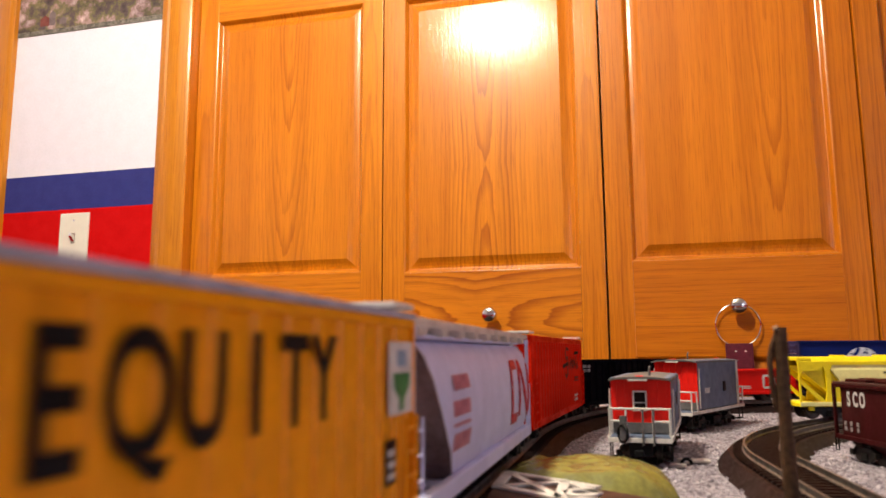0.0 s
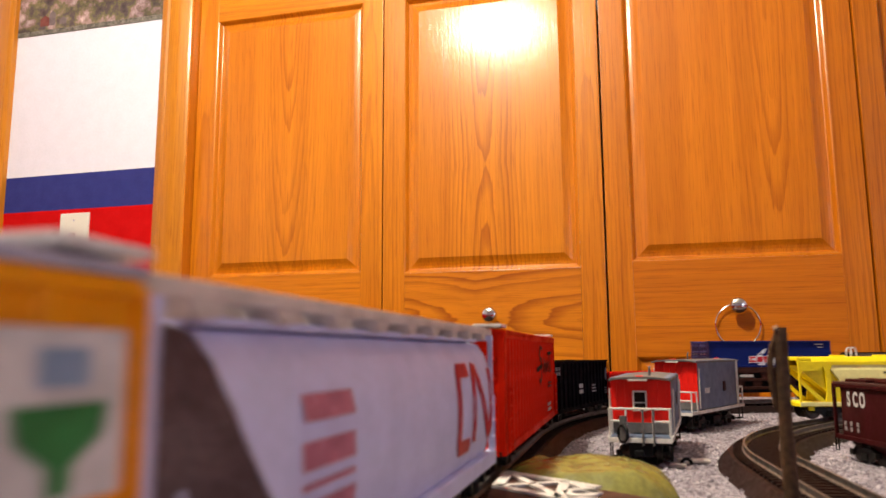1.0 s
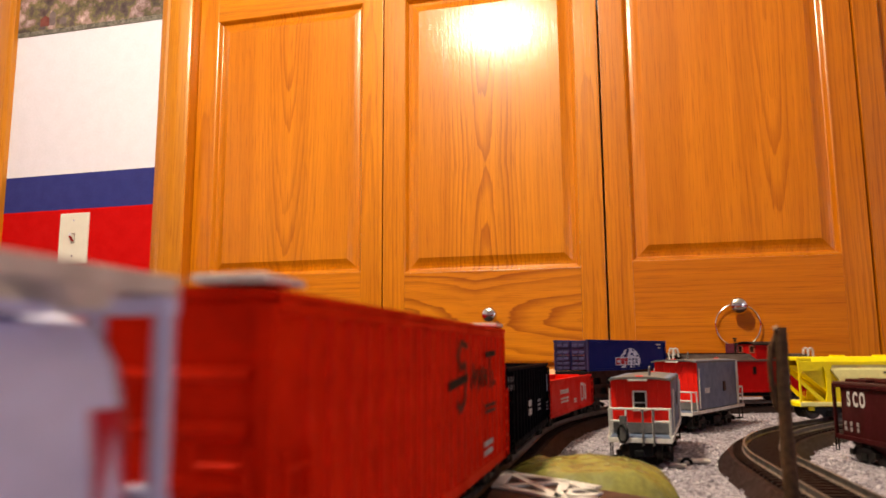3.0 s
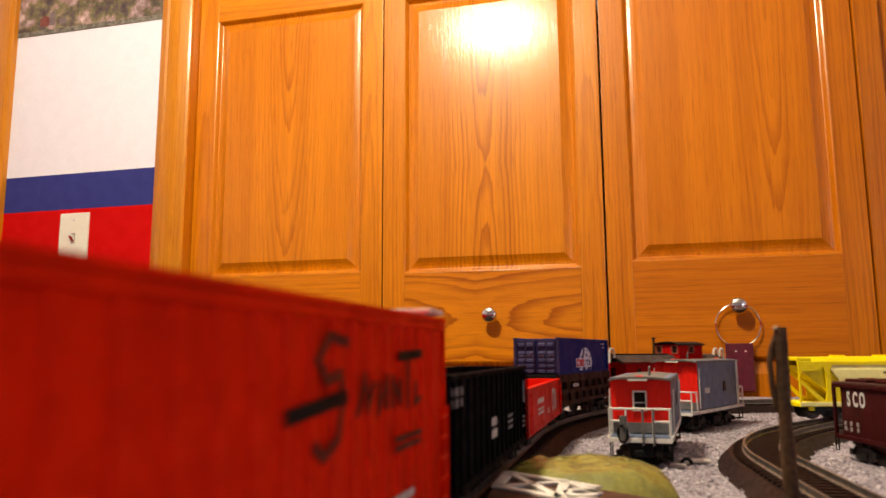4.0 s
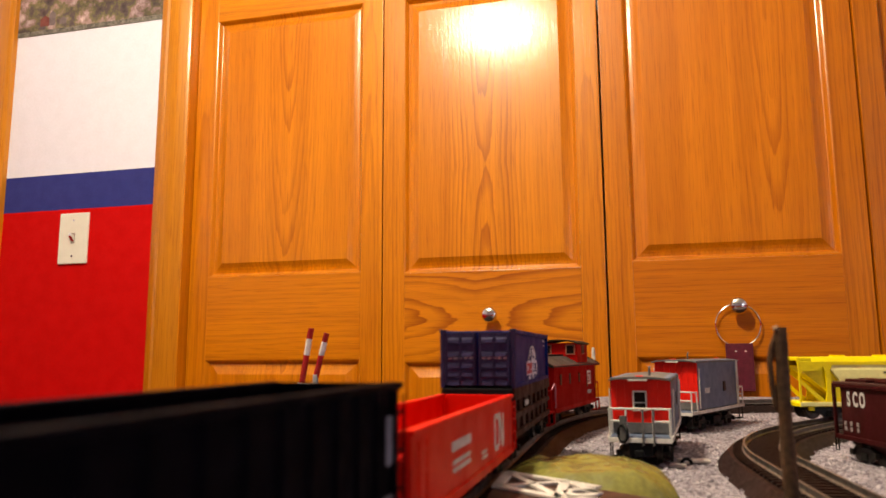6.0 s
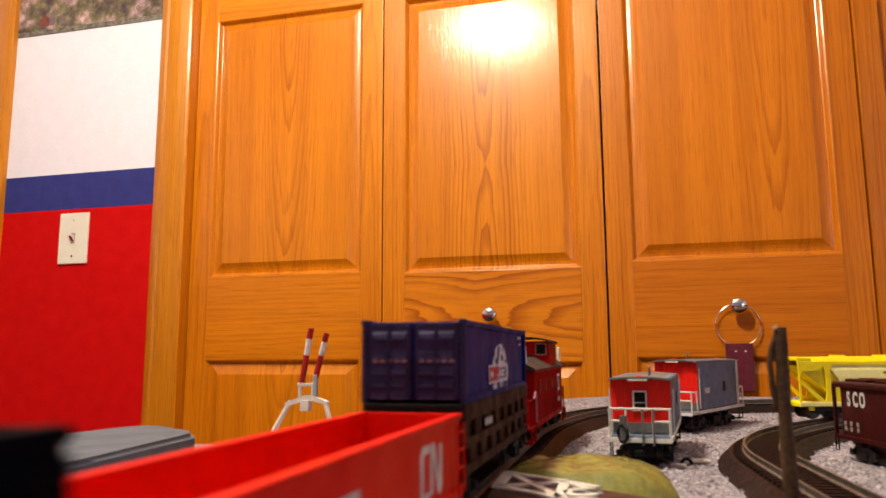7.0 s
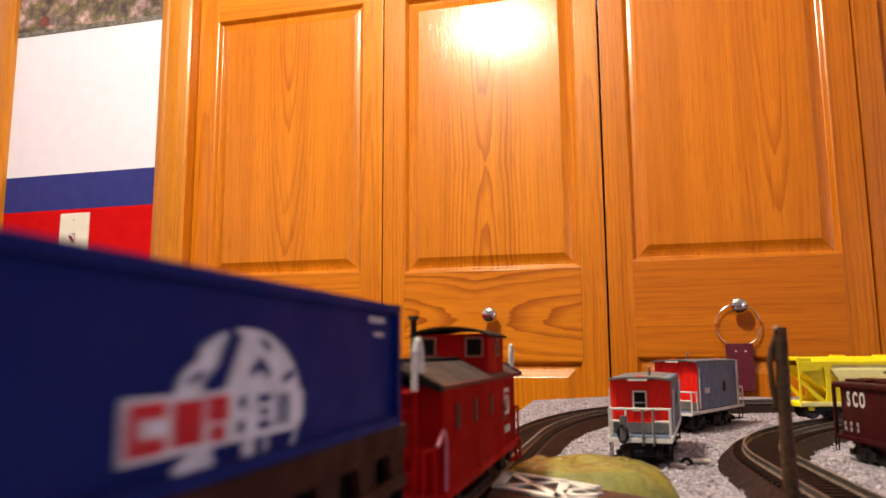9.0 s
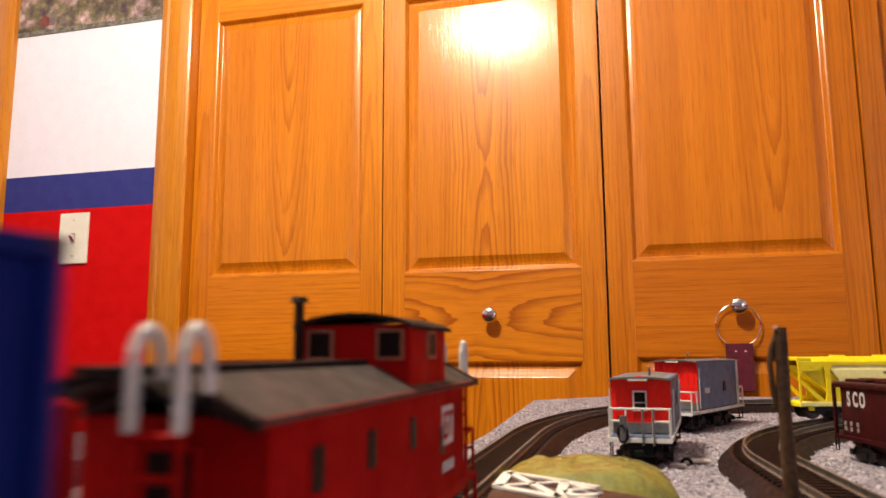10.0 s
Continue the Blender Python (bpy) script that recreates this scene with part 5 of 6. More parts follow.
def transfer_caboose(m, hw, label, z1):
    """Short caboose on the ground: red end walls, grey sides and roof, white sill and railings; +x is the near end."""
    ob = tagged(empty("grey_caboose", m), label, "caboose", "standing cabooses")
    h = 0.045
    z0 = 0.0168
    part("side_body", _bx((-h, -hw, z0), (h, hw, z1), 0.0004), SIDEGREY, ob, "grey sides")
    for e in (-1, 1):
        x0, x1 = sorted((e * h, e * (h + 0.0012)))
        part("end_wall", _bx((x0, -hw + 0.0002, z0), (x1, hw - 0.0002, z1 - 0.001), 0.0003), ENDRED, ob, "red end wall")
        for k in range(7):
            y = -hw + 0.003 + k * (2 * hw - 0.006) / 6
            part("end_batten", _bx((e * (h + 0.0011) - 0.0003, y - 0.0003, z0 + 0.001), (e * (h + 0.0011) + 0.0005, y + 0.0003, z1 - 0.002)), ENDRED, ob)
        part("end_skirt", _bx((min(e * h, e * (h + 0.0020)), -hw + 0.0002, z0), (max(e * h, e * (h + 0.0020)), hw - 0.0002, z0 + 0.0055), 0.0002), TOPGREY, ob, "grey skirt across the end")
        framed_window(ob, e * (h + 0.0013), -0.0005 * e, 0.0338, 0.0058, 0.0092, MODELWHITE, "x")
        xe = e * (h + 0.0145)
        x0, x1 = sorted((e * h, xe))
        part("platform", _bx((x0, -hw, z0 - 0.0025), (x1, hw, z0 - 0.0006), 0.0003), SIDEGREY, ob, "grey end platform")
        part("platform_edge", _bx((min(xe, xe + e * 0.0008), -hw, z0 - 0.0036), (max(xe, xe + e * 0.0008), hw, z0 - 0.0012), 0.0002), MODELWHITE, ob, "white platform edge")
        platform_rail(ob, xe - e * 0.0006, e, hw - 0.0006, z0 - 0.0006, 0.0142, MODELWHITE, 0.00058)
        bm = bmesh.new()
        bm_loft(bm, [[(xe + e * 0.0012 * 0 + e * d, y_ + dy, zz) for d, dy in ((0, -0.0019), (0, 0.0019), (0.0024, 0.0014), (0.0024, -0.0014))] for y_, zz in ((hw * -0.52 * e, z0 - 0.004), (hw * -0.52 * e, z0 + 0.010))])
        part("brake_stand", bm, TOPGREY, ob, "grey brake housing")
        bm = bmesh.new()
        secs = [[((0.0042 + 0.0008 * math.cos(b)) * math.cos(a), 0.0008 * math.sin(b), (0.0042 + 0.0008 * math.cos(b)) * math.sin(a)) for b in [k * math.tau / 6 for k in range(6)]] for a in [k * math.tau / 20 for k in range(21)]]
        bm_loft(bm, secs, caps=False)
        part("brake_wheel", bm, BLACK, ob, "black brake wheel", smooth=True, at=pose(xe + e * 0.0030, hw * -0.52 * e, z0 + 0.0010, 0, 0, 40))
        for y in (0.0018, 0.0072):
            bm = bmesh.new()
            bm_tube(bm, (xe + e * 0.001, y * e, z0 - 0.005), (xe + e * 0.001, y * e, z0 + 0.0135), 0.0006, seg=6)
            part("gate_post", bm, TOPGREY, ob, "grey gate post")
        for side in (-1, 1):
            st = part("step", _bx((x0 + 0.003, min(side * hw, side * (hw - 0.004)), 0.0040), (x1 - 0.002, max(side * hw, side * (hw - 0.004)), 0.0050), 0.0002), BLACK, ob, "black footstep")
            for xx in (x0 + 0.0034, x1 - 0.0024):
                part("step_hanger", _bx((xx - 0.0004, side * (hw - 0.0008), 0.0045), (xx + 0.0004, side * (hw - 0.0002), z0 - 0.002)), BLACK, st)
        coupler(ob, xe, 0.0085)
        truck(ob, e * 0.030, False)
        part("marker_lamp", _bx((e * (h + 0.003) - 0.0015, -0.0022, z1 - 0.0004), (e * (h + 0.003) + 0.0015, 0.0018, z1 + 0.0012), 0.0006), ENDRED, ob, "red roof lamp")
        part("end_placard", _bx((e * (h + 0.0052) - 0.0003, -0.0060, z1 - 0.0016), (e * (h + 0.0052) + 0.0003, 0.0040, z1 - 0.0006)), MODELWHITE, ob, "white roof-edge lettering strip")
    for side in (-1, 1):
        y0, y1 = sorted((side * (hw - 0.0006), side * (hw + 0.0006)))
        part("side_sill", _bx((-h - 0.0145, y0, z0 - 0.0030), (h + 0.0145, y1, z0 - 0.0006), 0.0002), MODELWHITE, ob, "white side sill")
        framed_window(ob, -0.012, side * hw, 0.0325, 0.0060, 0.0075, None, "y")
        # white strip stands in for a bright glint along the far corner
        part("corner_trim", _bx((-h - 0.0010, side * hw - 0.0007, z0), (-h + 0.0030, side * hw + 0.0007, z1 - 0.001), 0.0003), MODELWHITE, ob, "white strip painted for the glint on the corner")
        part("patch", _bx((0.022, side * hw - 0.0002, 0.0285), (0.032, side * hw + 0.0002, 0.0325)), MARKWHITE, ob, "pale painted number patch")
        for e in (-1, 1):
            bm = bmesh.new()
            bm_tube(bm, (e * (h - 0.0005), side * (hw + 0.0007), z0 + 0.001), (e * (h - 0.0005), side * (hw + 0.0007), z1 - 0.006), 0.0005, seg=6)
            part("grab_iron", bm, MODELWHITE, ob, "white corner grab iron")
    part("roof", curved_roof(-h - 0.0050, h + 0.0050, hw, z1 - 0.0008, 0.0015, 0.0005), TOPGREY, ob, "grey low-arched roof", smooth=True)
    part("underframe", _bx((-h - 0.012, -0.006, 0.0060), (h + 0.012, 0.006, z0 - 0.0031), 0.0005), BLACK, ob)
    part("equipment_box", _bx((-0.010, hw - 0.010, 0.0035), (0.008, hw - 0.003, 0.0100), 0.0005), BLACK, ob, "black underfloor box")
    bm = bmesh.new()
    bm_tube(bm, (0.030, 0.004, z1), (0.030, 0.004, z1 + 0.0045), 0.0007, seg=8)
    bm_tube(bm, (0.030, 0.004, z1 + 0.0045), (0.0285, 0.004, z1 + 0.0058), 0.0006, seg=8)
    part("stove_pipe", bm, TOPGREY, ob)
    return ob


def heading(x, y, away_deg, z=0.0):
    """Pose whose -x axis leads away from the eye, turned to the east of north by away_deg."""
    return pose(x, y, z, 0, 0, -90 - away_deg)


transfer_caboose(heading(0.0094, 0.4600, 5.6), 0.0160, "small grey caboose with bright red end and white railings", 0.0462)
transfer_caboose(heading(0.0530, 0.6300, 25.0), 0.0168, "second grey caboose with red end standing on the ballast", 0.0535)
# ---- standing maroon hopper ----
MAROON = plain("maroon_paint", (0.040, 0.0028, 0.0035), 0.5, spec=0.14, vary=0.12, scale=110, dirt=0.2)
MAROONTOP = plain("maroon_top", (0.085, 0.035, 0.030), 0.6, vary=0.15, scale=110)


def maroon_hopper():
    """Covered hopper on the ground: flat side with end posts, roof with hatches and a walkway; its west side carries white letters."""
    away = -14.3
    hw, h = 0.0160, 0.062
    far = Vector((0.1115, 0.4618))
    ax = Vector((math.sin(radians(away)), math.cos(radians(away))))
    right = Vector((ax.y, -ax.x))
    c = far - ax * h + right * hw
    ob = tagged(empty("maroon_hopper_car", pose(c.x, c.y, 0, 0, 0, 90 - away)), "maroon model covered hopper with white letters on the ballast", "hopper car")
    z0, z1 = 0.0125, 0.0410
    bm = bmesh.new()
    bm_loft(bm, [[(x, -hw + 0.0006, z0), (x, hw - 0.0006, z0), (x, hw - 0.0006, z1), (x, -hw + 0.0006, z1)] for x in (-h + 0.004, h - 0.007)])
    part("body", bm, MAROON, ob)
    for side in (-1, 1):
        y0, y1 = sorted((side * (hw - 0.0010), side * (hw + 0.0006)))
        part("top_chord", _bx((-h, y0, z1 - 0.0012), (h, y1, z1 + 0.0008), 0.0003), MAROON, ob)
        part("side_sill", _bx((-h, y0, z0 - 0.001), (h, y1, z0 + 0.0014), 0.0003), MAROON, ob)
        for x in (-h + 0.0012, h - 0.0012):
            part("corner_post", _bx((x - 0.0008, side * hw - 0.0008, z0), (x + 0.0008, side * hw + 0.0008, z1), 0.0002), MAROON, ob)
            bm = bmesh.new()
            for dx in (-0.0025, 0.0025):
                bm_tube(bm, (x + dx * 0.6, side * (hw + 0.0002), z0), (x + dx * 0.6, side * (hw + 0.0002), z0 - 0.0075), 0.0004, seg=6)
            bm_tube(bm, (x - 0.0015, side * (hw + 0.0002), z0 - 0.0075), (x + 0.0015, side * (hw + 0.0002), z0 - 0.0075), 0.0004, seg=6)
            part("stirrup", bm, BLACK, ob)
    part("roof", _bx((-h, -hw, z1 + 0.0008), (h, hw, z1 + 0.0020), 0.0004), MAROONTOP, ob, "lighter brownish maroon roof")
    part("roof_walk", _bx((-h + 0.006, -0.004, z1 + 0.0030), (h - 0.006, 0.004, z1 + 0.0038), 0.0002), MAROON, ob)
    for x in (-0.045, -0.015, 0.015, 0.043):
        for y in (-0.0095, 0.0095):
            part("roof_hatch", _bx((x - 0.010, y - 0.0040, z1 + 0.0020), (x + 0.010, y + 0.0040, z1 + 0.0036), 0.0004), MAROON, ob)
    bm = bmesh.new()
    bm_tube(bm, (0.020, 0.009, z1 + 0.002), (0.020, 0.009, z1 + 0.0075), 0.0004, seg=6)
    bm_box(bm, (0.0175, 0.0082, z1 + 0.0073), (0.0225, 0.0098, z1 + 0.0083))
    part("hatch_latch", bm, BLACK, ob)
    for x in (-0.022, 0.022):
        bm = bmesh.new()
        bm_loft(bm, [[(x - 0.020, -0.013, z0), (x + 0.020, -0.013, z0), (x + 0.020, 0.013, z0), (x - 0.020, 0.013, z0)], [(x - 0.005, -0.009, 0.004), (x + 0.005, -0.009, 0.004), (x + 0.005, 0.009, 0.004), (x - 0.005, 0.009, 0.004)]])
        part("discharge_hopper", bm, MAROON, ob)
    for e in (-1, 1):
        truck(ob, e * 0.040, False)
        coupler(ob, e * h, 0.0085)
    # white letters and worn numerals near the far end; the side that shows is local +y
    y = hw - 0.0004
    for ch, x in (("S", h - 0.0150), ("C", h - 0.0215), ("O", h - 0.0280)):
        words(ch, 0.0108, MARKWHITE, ob, on_side(x, 0.0335, y), label="white letter", squeeze=0.62, bold=0.0003)
    for k, x in enumerate((h - 0.0105, h - 0.0160, h - 0.0225)):
        bars(ob, x, 0.0195, y, 0.0026, 0.0060, 2, plain("numeral_worn_%s" % "abcd"[k], (0.34, 0.29, 0.30), 0.6, vary=0.4, scale=400), 0.75, 51 + k)
    return ob


maroon_hopper()


# ---- standing yellow hopper ----
YELLOW = plain("hopper_yellow", (0.92, 0.72, 0.008), 0.42, vary=0.06, scale=90, dirt=0.1)
PALEYELLOW = plain("hopper_pale_yellow", (0.86, 0.78, 0.34), 0.42, vary=0.05, scale=90, dirt=0.08)


def yellow_hopper():
    L = 0.175
    c, d = Vector((0.2012, 0.6244)), Vector((0.969, 0.2466))
    ob = tagged(empty("yellow_hopper_car", pose(c.x, c.y, RAIL_Z, 0, 0, math.degrees(math.atan2(-d.y, -d.x)))), "bright yellow model covered hopper standing on a siding", "hopper car")
    h, hw = L / 2, 0.0155

    outline = [(hw, 0.0110), (hw, 0.0300), (0.0152, 0.0350), (0.0140, 0.0380), (0.0140, 0.0395), (0.0110, 0.0440), (-0.0110, 0.0440), (-0.0140, 0.0395), (-0.0140, 0.0380), (-0.0152, 0.0350), (-hw, 0.0300), (-hw, 0.0110)]

    def x_end(z):
        """The bins narrow towards the foot."""
        return h - 0.0185 - 0.68 * (0.0440 - z)
    bm = bmesh.new()
    bm_loft(bm, [[(-x_end(z), y, z) for y, z in outline], [(x_end(z), y, z) for y, z in outline]])
    part("body", bm, PALEYELLOW, ob, "pale yellow sides")
    part("roof", _bx((-h + 0.001, -0.0125, 0.0432), (h - 0.001, 0.0125, 0.0448), 0.0005), YELLOW, ob)
    for side in (-1, 1):
        bm = bmesh.new()
        bm_prism(bm, [(side * 0.0100, 0.0436), (side * 0.0128, 0.0446), (side * 0.0150, 0.0412), (side * 0.0150, 0.0388), (side * 0.0130, 0.0388)], "x", -h + 0.0005, h - 0.0005)
        part("roof_edge", bm, YELLOW, ob, "bright yellow rolled roof edge")

    def side_sheet(e, side):
        sheet = bmesh.new()
        y0, y1 = sorted((side * 0.0116, side * 0.0130))
        bm_prism(sheet, [(e * (h - 0.0052), 0.0388), (e * (h - 0.0345), 0.0388), (e * (h - 0.0385), 0.0114), (e * (h - 0.0300), 0.0114), (e * (h - 0.0052), 0.0330)], "y", y0, y1)
        return sheet
    for e in (-1, 1):
        bm = bmesh.new()
        bm_loft(bm, [[(e * (h - 0.0050), -0.0112, 0.0375), (e * (h - 0.0050), 0.0112, 0.0375), (e * (h - 0.0064), 0.0112, 0.0385), (e * (h - 0.0064), -0.0112, 0.0385)],
                     [(e * (h - 0.0380), -0.0112, 0.0112), (e * (h - 0.0380), 0.0112, 0.0112), (e * (h - 0.0394), 0.0112, 0.0122), (e * (h - 0.0394), -0.0112, 0.0122)]])
        part("slope_end", bm, YELLOW, ob, "bright yellow slope end")
        for side in (-1, 1):
            y0, y1 = sorted((side * 0.0138, side * 0.0153))
            xs = e * (h - 0.0215)
            bm = bmesh.new()
            bm_prism(bm, [(xs - 0.0040, 0.0392), (xs + 0.0040, 0.0392), (xs + 0.0016, 0.0340), (xs + 0.0012, 0.0200), (xs + 0.0030, 0.0112), (xs - 0.0060, 0.0112), (xs - 0.0014, 0.0190), (xs - 0.0016, 0.0340)], "y", y0, y1)
            part("strut", bm, YELLOW, ob, "bright yellow flared strut")
            bm = bmesh.new()
            bm_prism(bm, [(e * (h - 0.0010), 0.0390), (e * (h - 0.0185), 0.0390), (e * (h - 0.0165), 0.0345), (e * (h - 0.0030), 0.0345), (e * (h - 0.0010), 0.0325)], "y", y0, y1)
            part("side_sheet", side_sheet(e, side), YELLOW, ob, "bright yellow sheet behind the strut")
            part("top_gusset", bm, YELLOW, ob, "bright yellow gusset under the roof")
            part("post", _bx((min(e * h, e * (h - 0.0014)), side * 0.0146 - 0.0008, 0.0110), (max(e * h, e * (h - 0.0014)), side * 0.0146 + 0.0008, 0.0420), 0.0003), YELLOW, ob)
            bm = bmesh.new()
            bm_prism(bm, [(e * (h - 0.0012), 0.0290), (e * (h - 0.0012), 0.0255), (e * (h - 0.0160), 0.0112), (e * (h - 0.0205), 0.0112)], "y", y0, y1 - 0.0003)
            part("brace", bm, YELLOW, ob, "bright yellow diagonal brace")
        part("end_sill", _bx((min(e * h, e * (h - 0.030)), -0.0152, 0.0085), (max(e * h, e * (h - 0.030)), 0.0152, 0.0112), 0.0004), YELLOW, ob)
        part("end_beam", _bx((min(e * h, e * (h - 0.010)), -0.0148, 0.0420), (max(e * h, e * (h - 0.010)), 0.0148, 0.0442), 0.0003), YELLOW, ob)
        coupler(ob, e * h)
        truck(ob, e * (h - 0.022), False)
        part("end_step", _bx((e * (h - 0.008) - 0.002, 0.0130, 0.0056), (e * (h - 0.008) + 0.002, 0.0152, 0.0085), 0.0003), YELLOW, ob)
    for side in (-1, 1):
        y0, y1 = sorted((side * 0.0145, side * 0.0160))
        part("side_sill", _bx((-h, y0, 0.0090), (h, y1, 0.0120), 0.0003), PALEYELLOW, ob)
    for x in (-0.030, 0.030):
        bm = bmesh.new()
        bm_loft(bm, [[(x - 0.022, -0.012, 0.0112), (x + 0.022, -0.012, 0.0112), (x + 0.022, 0.012, 0.0112), (x - 0.022, 0.012, 0.0112)], [(x - 0.006, -0.008, 0.003), (x + 0.006, -0.008, 0.003), (x + 0.006, 0.008, 0.003), (x - 0.006, 0.008, 0.003)]])
        part("discharge_hopper", bm, YELLOW, ob)
    for x in (-0.05, -0.017, 0.017, 0.05):
        bm = bmesh.new()
        bm_tube(bm, (x, 0, 0.0448), (x, 0, 0.0460), 0.0055, seg=16)
        part("roof_hatch", bm, YELLOW, ob)
    return ob


yellow_hopper()


def spur(s, off=0.0):
    """The siding under the yellow hopper: a straight that leaves the inner loop."""
    d = Vector((0.969, 0.2466))
    return Vector((0.2075, 0.6260)) + d * s + Vector((d.y, -d.x)) * off, math.atan2(d.x, d.y)


track("track_spur", spur, -0.066, 0.60, "short siding on dark roadbed off the inner loop")


# ---- pole, mound, board with lattice, crossing gates, slab, clutter ----
POLEWOOD = plain("pole_wood", (0.075, 0.036, 0.016), 0.6, vary=0.5, scale=90, bumps=0.8, dirt=0.5)
OLIVE = plain("olive_plastic", (0.215, 0.200, 0.052), 0.22, spec=0.5, vary=0.25, scale=70, bumps=0.6, dirt=0.3)
DARKBROWN = plain("board_brown", (0.052, 0.020, 0.015), 0.5, vary=0.2, scale=80)
PINKWHITE = plain("lattice_white", (0.76, 0.70, 0.70), 0.4, vary=0.04, scale=80)
SLABGREY = plain("slab_grey", (0.085, 0.105, 0.150), 0.55, vary=0.06, scale=40, dirt=0.08)


def line_pole():
    ob = tagged(empty("line_pole", pose(0.0443, 0.2383, 0)), "brown model line pole with a bracket beside the inner track", "pole")
    bm = bmesh.new()
    rnd = random.Random(5)
    secs = []
    for k in range(12):
        z = 0.0672 * k / 11
        r = 0.00225 - 0.0004 * k / 11 + rnd.uniform(-0.0001, 0.0001)
        secs.append([(r * math.cos(a) + 0.0006 * math.sin(k * 0.7) * 0.3, r * math.sin(a), z) for a in [i * math.tau / 12 for i in range(12)]])
    bm_loft(bm, secs)
    part("post", bm, POLEWOOD, ob, smooth=True)
    bm = bmesh.new()
    for a, b in (((-0.0006, 0, 0.0660), (-0.0026, 0, 0.0610)), ((-0.0026, 0, 0.0610), (-0.0033, 0, 0.0575)), ((-0.0024, 0, 0.0612), (-0.0020, 0, 0.0580)), ((-0.0033, 0, 0.0575), (-0.0031, 0, 0.0500)), ((-0.0031, 0, 0.0500), (-0.0024, 0, 0.0440)), ((-0.0026, 0, 0.0440), (-0.0008, 0, 0.0415))):
        bm_tube(bm, a, b, 0.0009, seg=8)
    part("bracket", bm, POLEWOOD, ob, "curved brown bracket", smooth=True)
    bm = bmesh.new()
    bmesh.ops.create_uvsphere(bm, u_segments=10, v_segments=7, radius=0.0009, matrix=Matrix.Translation((-0.0012, -0.0008, 0.0668)))
    part("insulator", bm, plain("knob_tan", (0.36, 0.24, 0.17), 0.5), ob, "tan insulator knob", smooth=True)


line_pole()


def mound():
    """Moulded olive hill, low and lumpy, its rim lying on the ballast."""
    bm = bmesh.new()
    noise.seed_set(7)
    n, k = 72, 24
    rings = []
    for j in range(k + 1):
        f = j / k
        ring = []
        for i in range(n):
            a = math.tau * i / n
            wob = 1 + 0.10 * noise.noise(Vector((math.cos(a) * 1.3, math.sin(a) * 1.3, 0.3))) + 0.05 * noise.noise(Vector((math.cos(a) * 4, math.sin(a) * 4, 1.3)))
            sx, sy = 0.0400 * wob, 0.0400 * wob
            rr = 1 - f
            z = 0.0135 * (1 - rr ** 5.5)
            x, y = sx * rr * math.cos(a), sy * rr * math.sin(a)
            z += (0.0012 * noise.noise(Vector((x * 170, y * 170, 0))) + 0.0014 * noise.noise(Vector((x * 60, y * 60, 3)))) * (1 - rr ** 8)
            ring.append((x, y, max(0.0, z)))
        rings.append(ring)
    vs = [[bm.verts.new(p) for p in r] for r in rings[:-1]]
    top = bm.verts.new(rings[-1][0])
    for a, b in zip(vs, vs[1:]):
        for i in range(n):
            bm.faces.new((a[i], a[(i + 1) % n], b[(i + 1) % n], b[i]))
    for i in range(n):
        bm.faces.new((vs[-1][i], vs[-1][(i + 1) % n], top))
    ob = link("hill_mound", bm, OLIVE, smooth=True, at=pose(-0.0195, 0.3290, 0, 0, 0, 12))
    tagged(ob, "low glossy olive-green moulded hill on the ballast", "model hill")


mound()


def sign_board():
    """Brown board propped on the mound with a white lattice frame lying on it."""
    bl, tl, tr = Vector((-0.0510, 0.2770)), Vector((-0.0520, 0.3100)), Vector((-0.0130, 0.2830))
    ux = (tr - tl)
    uy = (tl - bl)
    z = 0.0100
    ob = tagged(empty("lattice_board", pose(bl.x, bl.y, z)), "brown board with a white cross-braced lattice on top", "model bridge panel")

    def P(u, v):
        return (ux * u + uy * v)
    bm = bmesh.new()
    pts = [P(-0.05, 1.02), P(1.95, 1.0), P(2.1, -1.2), P(0.02, -1.2)]
    bm_prism(bm, [(p.x, p.y) for p in pts], "z", -0.0030, -0.0002)
    part("board", bm, DARKBROWN, ob, "dark brown board")
    part("board_prop", _bx((0.015, -0.045, -0.0100), (0.030, -0.030, -0.0031)), DARKBROWN, ob)

    def strip(a, b, w, name="lattice_bar"):
        bm = stroke([P(*a), P(*b)], w, 0.0009)
        part(name, bm, PINKWHITE, ob, "white lattice bar")
    strip((0, 1), (1.0, 1), 0.0034)
    strip((0.0, 0.03), (1.0, 0.03), 0.0036)
    strip((0.03, 0), (0.03, 1.0), 0.0044)
    strip((0.66, 0), (0.66, 1.0), 0.0040)
    strip((0.06, 0.08), (0.64, 0.95), 0.0032)
    strip((0.06, 0.95), (0.64, 0.08), 0.0032)
    part("lattice_plate", stroke(arc_pts(0, 0, 0.0050, 0.0055, 0, 360, 18)[:-1], 0.0030, 0.0009, closed=True), PINKWHITE, ob, "white round gusset", at=Matrix.Translation((*P(0.84, 0.50), 0)))
    strip((0.74, 0.05), (1.0, 0.28), 0.0034)
    strip((0.74, 0.95), (1.0, 0.62), 0.0034)


sign_board()


